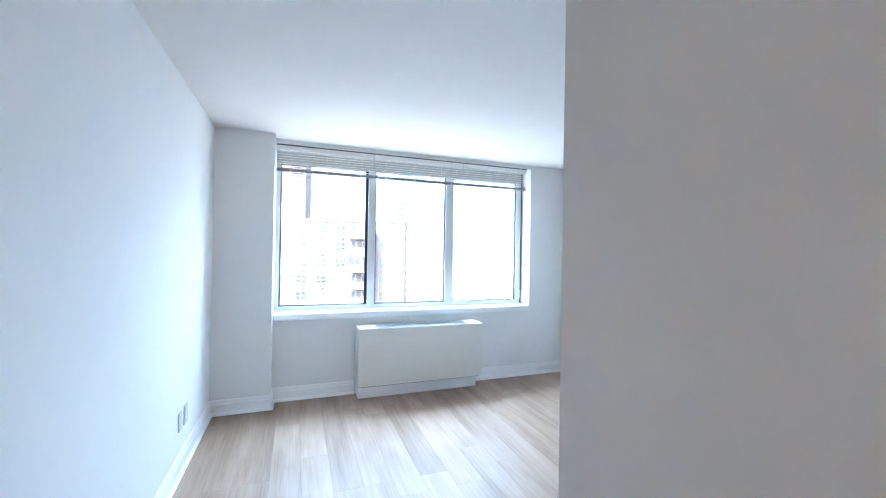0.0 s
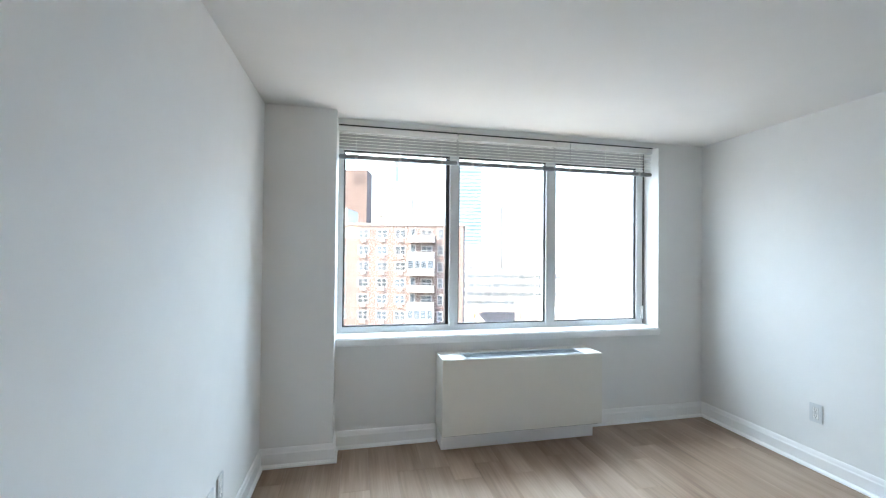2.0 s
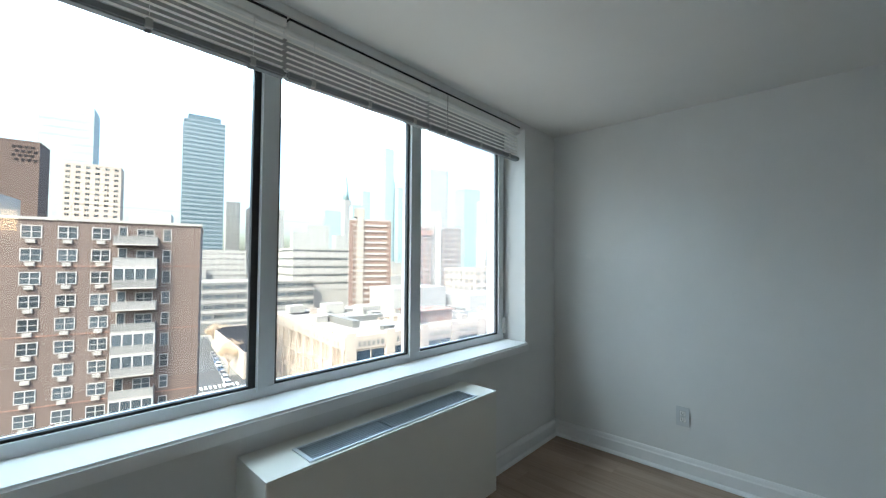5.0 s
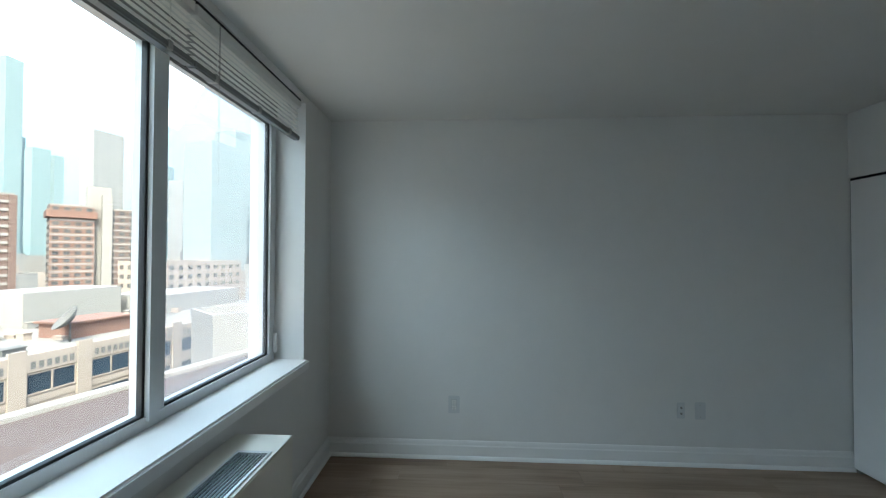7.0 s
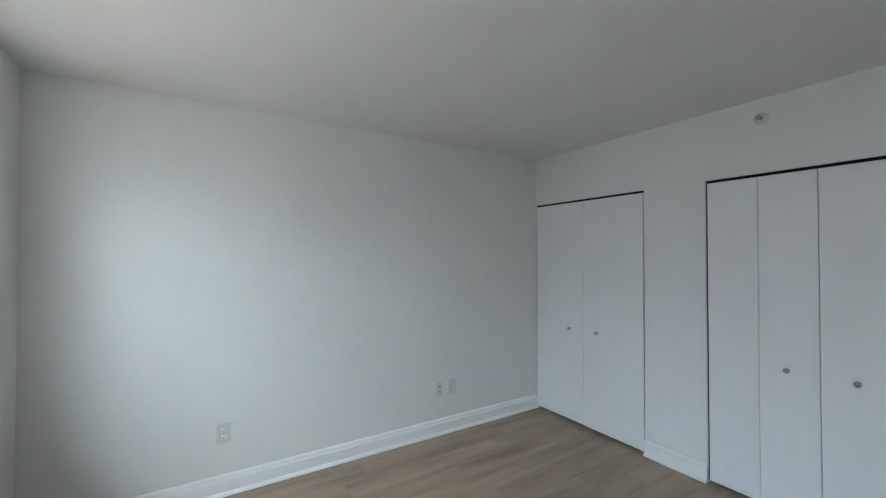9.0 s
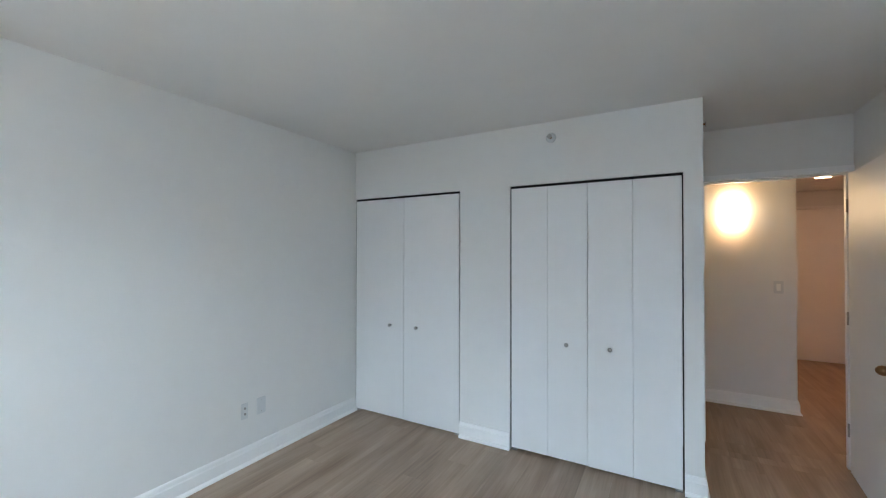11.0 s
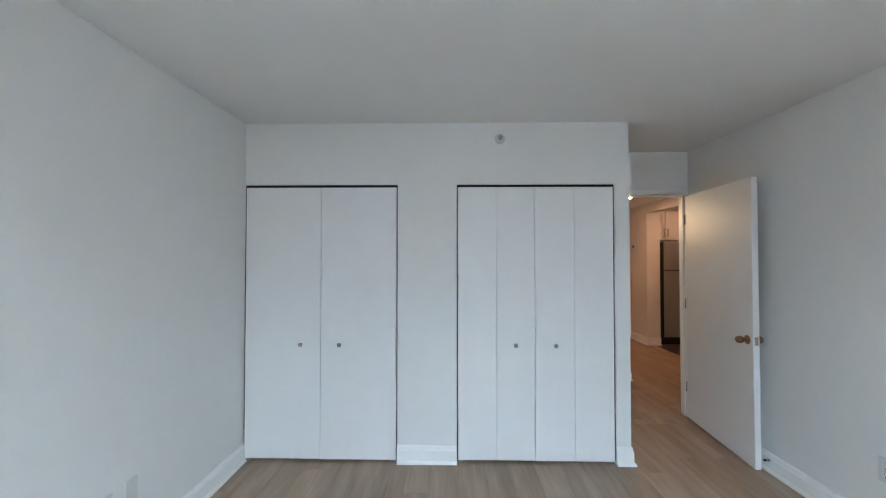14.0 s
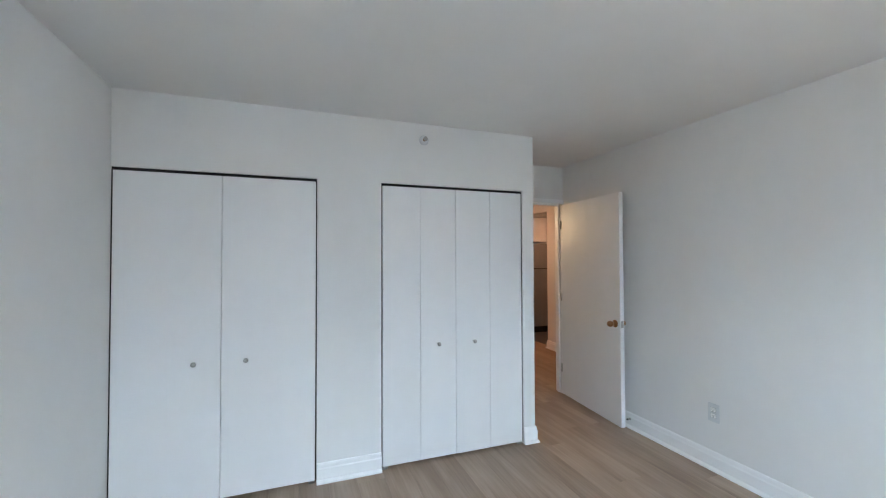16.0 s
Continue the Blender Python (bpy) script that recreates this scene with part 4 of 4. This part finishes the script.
# far skyline, its haze put into the pale material colours
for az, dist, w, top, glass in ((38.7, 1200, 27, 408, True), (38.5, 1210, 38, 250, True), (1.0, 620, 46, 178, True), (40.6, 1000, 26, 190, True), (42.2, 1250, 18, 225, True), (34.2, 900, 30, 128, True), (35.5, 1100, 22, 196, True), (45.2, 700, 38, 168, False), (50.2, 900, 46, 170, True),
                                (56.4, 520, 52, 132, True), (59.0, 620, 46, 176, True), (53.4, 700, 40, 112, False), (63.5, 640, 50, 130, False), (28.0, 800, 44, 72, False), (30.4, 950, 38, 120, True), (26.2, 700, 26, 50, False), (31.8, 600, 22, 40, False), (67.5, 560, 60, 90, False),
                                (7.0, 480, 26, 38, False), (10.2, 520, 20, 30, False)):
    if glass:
        building("teal glass skyscraper with haze put into its pale colours", spot(az, dist), -14, w, w * 0.8, top, HAZE_FAINT if az > 55 or az < 5 else HAZE_GLASS, ROOF_PALE, "skyscraper", 9, HAZE_BAND, 3.5, 0.3, floors=int(top / 10), name="skyscraper")
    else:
        building("masonry tower with haze put into its pale colours", spot(az, dist), -14, w, w * 0.7, top, HAZE_SOFT if az > 44 else HAZE_WALL, ROOF_PALE, "tower", 6.5, panes=(7.5, 4.4, 3.4, 2), glass=HAZE_PANE, floors=int((top + 30) / 6.6), name="tower")
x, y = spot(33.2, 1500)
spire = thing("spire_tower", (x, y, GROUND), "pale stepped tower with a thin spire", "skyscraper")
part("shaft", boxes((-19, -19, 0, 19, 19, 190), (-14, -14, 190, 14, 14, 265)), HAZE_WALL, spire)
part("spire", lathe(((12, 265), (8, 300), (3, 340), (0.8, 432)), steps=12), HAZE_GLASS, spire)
rng = random.Random(11)
# filler blocks mix in the haze-tinted masonry and windows
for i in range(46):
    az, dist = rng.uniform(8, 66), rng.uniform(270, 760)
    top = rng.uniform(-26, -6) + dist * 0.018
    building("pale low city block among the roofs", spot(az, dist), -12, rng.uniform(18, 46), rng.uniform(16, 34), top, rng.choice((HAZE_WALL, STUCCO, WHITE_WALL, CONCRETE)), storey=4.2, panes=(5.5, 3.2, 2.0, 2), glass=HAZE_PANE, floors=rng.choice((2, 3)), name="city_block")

# street with parked cars and bare trees
x, y = spot(17.2, 120)
road = setting("road", boxes((-7, -70, GROUND + 0.02, 7, 110, GROUND + 0.06)), ASPHALT, "dark asphalt street with parked cars", "road")
road.matrix_basis = pose(x, y, 0, 0, 0, -12)
cross = setting("cross_street", boxes((-60, -7, GROUND + 0.062, 120, 6, GROUND + 0.10)), ASPHALT, "dark asphalt cross street", "road")
cross.matrix_basis = pose(*spot(16.8, 142), 0, 0, 0, -12)
walk_side = setting("pavement", boxes((-60, -46, GROUND + 0.02, 120, -9, GROUND + 0.20)), WALKWAY, "pale concrete pavement in front of the street", "pavement")
walk_side.matrix_basis = pose(*spot(16.8, 142), 0, 0, 0, -12)
stripe = mesh_of("crossing_stripe", boxes((-0.3, -1.6, 0, 0.3, 1.6, 0.02)), LINE)
for i in range(12):
    o = part("crossing_stripe", stripe, None, cross, at=(-6 + i * 1.2, -4.4, GROUND + 0.102))


def car(at, turn, paint, label, long=4.5, tall=1.45):
    """A parked car: shaped body, glazed cabin, four wheels with rims."""
    c = thing("car", at, label, "car", "parked cars", turn=turn)
    bm = bmesh.new()
    for rows in (((-long / 2, 0.25, 0.62), (-long / 2 + 0.1, 0.25, 0.85), (long / 2 - 1.2, 0.25, 0.92), (long / 2 - 0.05, 0.25, 0.72), (long / 2, 0.25, 0.5)),):
        rings = []
        for x, z0, z1 in rows:
            rings.append([bm.verts.new((x, y, z)) for y, z in ((-0.82, z0), (0.82, z0), (0.9, (z0 + z1) / 2), (0.78, z1), (-0.78, z1), (-0.9, (z0 + z1) / 2))])
        for p, q in zip(rings, rings[1:]):
            for i in range(6):
                bm.faces.new((p[i], p[(i + 1) % 6], q[(i + 1) % 6], q[i]))
        bm.faces.new(rings[0])
        bm.faces.new(rings[-1][::-1])
    part("body", bm, paint, c)
    bm = bmesh.new()
    lo = [bm.verts.new((x, y, 0.84)) for x, y in ((-long * 0.42, -0.76), (long * 0.26, -0.76), (long * 0.26, 0.76), (-long * 0.42, 0.76))]
    hi = [bm.verts.new((x, y, tall)) for x, y in ((-long * 0.34, -0.6), (long * 0.10, -0.6), (long * 0.10, 0.6), (-long * 0.34, 0.6))]
    for i in range(4):
        bm.faces.new((lo[i], lo[(i + 1) % 4], hi[(i + 1) % 4], hi[i]))
    bm.faces.new(hi)
    part("cabin_glass", bm, FAR_GLASS, c)
    part("roof_panel", boxes((-long * 0.33, -0.6, tall, long * 0.09, 0.6, tall + 0.04)), paint, c)
    for x in (-long * 0.31, long * 0.31):
        for y in (-0.8, 0.8):
            wheel = part("wheel", lathe(((0.32, -0.1), (0.33, 0), (0.32, 0.1)), "y", 14), SLOT, c, at=(x, y, 0.33))
            part("rim", lathe(((0.18, -0.105), (0.18, 0.105)), "y", 10), NICKEL, wheel)
    return c


PAINTS = [material("car_paint_" + n, col, 0.3, grain=0.03) for n, col in (("white", (0.6, 0.6, 0.6)), ("silver", (0.35, 0.36, 0.37)), ("black", (0.02, 0.02, 0.022)), ("blue", (0.05, 0.09, 0.16)), ("grey", (0.12, 0.12, 0.13)))]
NAMES = ("white", "silver", "black", "dark blue", "grey")
for i in range(16):
    k = rng.randrange(5)
    side = -1 if i % 2 else 1
    px, py = spot(17.2, 120)
    along, off = 18 + (i // 2) * 6.6, side * 5.6
    g = radians(12)
    cx, cy = px + math.sin(g) * along + math.cos(g) * off, py + math.cos(g) * along - math.sin(g) * off
    car((cx, cy, GROUND + 0.06), 78 + (180 if side < 0 else 0), PAINTS[k], NAMES[k] + " car parked along the street kerb")


def tree(at, tall, seed):
    """A street tree in early spring: tapered trunk, forking limbs and thin clumps of pale buds."""
    r = random.Random(seed)
    t = thing("tree", at, "bare street tree with pale spring buds", "tree", "street trees")
    wood, buds = bmesh.new(), bmesh.new()

    def limb(a, b, r0, r1):
        way = (b - a).normalized()
        side = way.orthogonal().normalized()
        up = way.cross(side)
        rings = [[wood.verts.new(p + (side * math.cos(k) + up * math.sin(k)) * rad) for k in (0, 1.26, 2.51, 3.77, 5.03)] for p, rad in ((a, r0), (b, r1))]
        for i in range(5):
            wood.faces.new((rings[0][i], rings[0][(i + 1) % 5], rings[1][(i + 1) % 5], rings[1][i]))

    def grow(a, way, length, rad, level):
        b = a + way * length
        limb(a, b, rad, rad * 0.62)
        if level >= 2:
            for _ in range(9):
                c = a.lerp(b, r.uniform(0.2, 1.1)) + Vector([r.gauss(0, 0.55) for _ in range(3)])
                s = r.uniform(0.10, 0.26)
                v = [buds.verts.new(c + Vector([r.uniform(-s, s) for _ in range(3)])) for _ in range(4)]
                for f in ((0, 1, 2), (0, 2, 3), (0, 3, 1), (1, 3, 2)):
                    buds.faces.new([v[i] for i in f])
        if level < 4:
            for _ in range(4 if level < 2 else 3):
                turned = (way + Vector((r.uniform(-1, 1), r.uniform(-1, 1), r.uniform(-0.1, 0.7))) * 0.75).normalized()
                grow(b, turned, length * r.uniform(0.55, 0.8), rad * 0.6, level + 1)

    grow(Vector((0, 0, 0)), Vector((0, 0, 1)), tall * 0.3, 0.24, 0)
    part("trunk", wood, BARK, t)
    part("crown", buds, BUDS, t, "thin crown of pale buds")
    return t


for i, (az, dist, tall) in enumerate(((18.9, 152, 12), (19.4, 161, 11), (17.4, 196, 12), (18.0, 206, 11))):
    tree((*spot(az, dist), GROUND), tall, 3 + i)

lamp_post = thing("street_lamp", (*spot(21.4, 136), GROUND), "grey metal street lamp with a curved arm", "street lamp")
part("pole", lathe(((0.16, 0), (0.12, 4.0), (0.09, 9.0)), steps=10), GREY_WALL, lamp_post)
part("arm", boxes((0, -0.05, 8.9, 2.2, 0.05, 9.05), (1.9, -0.14, 8.78, 2.8, 0.14, 8.95)), GREY_WALL, lamp_post)


# ---- floor planks ----
def planks(x0, x1, y0, y1, owner, phase=0.0):
    """Planks 0.182 wide and 1.22 long, running north to south, staggered row by row."""
    wide, long, cache = 0.182, 1.22, {}
    rng = random.Random(7 + int(100 * (x0 + y0)))
    n = int(math.ceil((x1 - x0) / wide - 1e-6))
    for i in range(n):
        a, b = x0 + i * wide, min(x0 + (i + 1) * wide, x1)
        y = y0 - rng.choice((0.15, 0.42, 0.63, 0.88, 1.05))
        while y < y1 - 1e-6:
            c, d = max(y, y0), min(y + long, y1)
            if d - c > 0.02:
                key = (round(b - a, 3), round(d - c, 3))
                if key not in cache:
                    w, l, k = b - a, d - c, 0.0008
                    bm = bmesh.new()
                    lo = [bm.verts.new(v) for v in ((0, 0, -0.010), (w, 0, -0.010), (w, l, -0.010), (0, l, -0.010))]
                    mid = [bm.verts.new(v) for v in ((0.0003, 0.0003, -0.0012), (w - 0.0003, 0.0003, -0.0012), (w - 0.0003, l - 0.0003, -0.0012), (0.0003, l - 0.0003, -0.0012))]
                    hi = [bm.verts.new(v) for v in ((k, k, 0), (w - k, k, 0), (w - k, l - k, 0), (k, l - k, 0))]
                    for p, q in ((lo, mid), (mid, hi)):
                        for j in range(4):
                            bm.faces.new((p[j], p[(j + 1) % 4], q[(j + 1) % 4], q[j]))
                    bm.faces.new(hi)
                    cache[key] = mesh_of("plank", bm, WOOD)
                part("plank", cache[key], None, owner, at=(a, c, 0))
            y += long


flooring = bpy.data.objects["floor"]
planks(XW, XE, -0.70, YN, flooring)
planks(XW, XB, -0.97, -0.70, flooring)
planks(-1.25, 2.5, -1.96, -0.97, flooring)
planks(-1.25, 0.04, -4.5, -1.96, flooring)
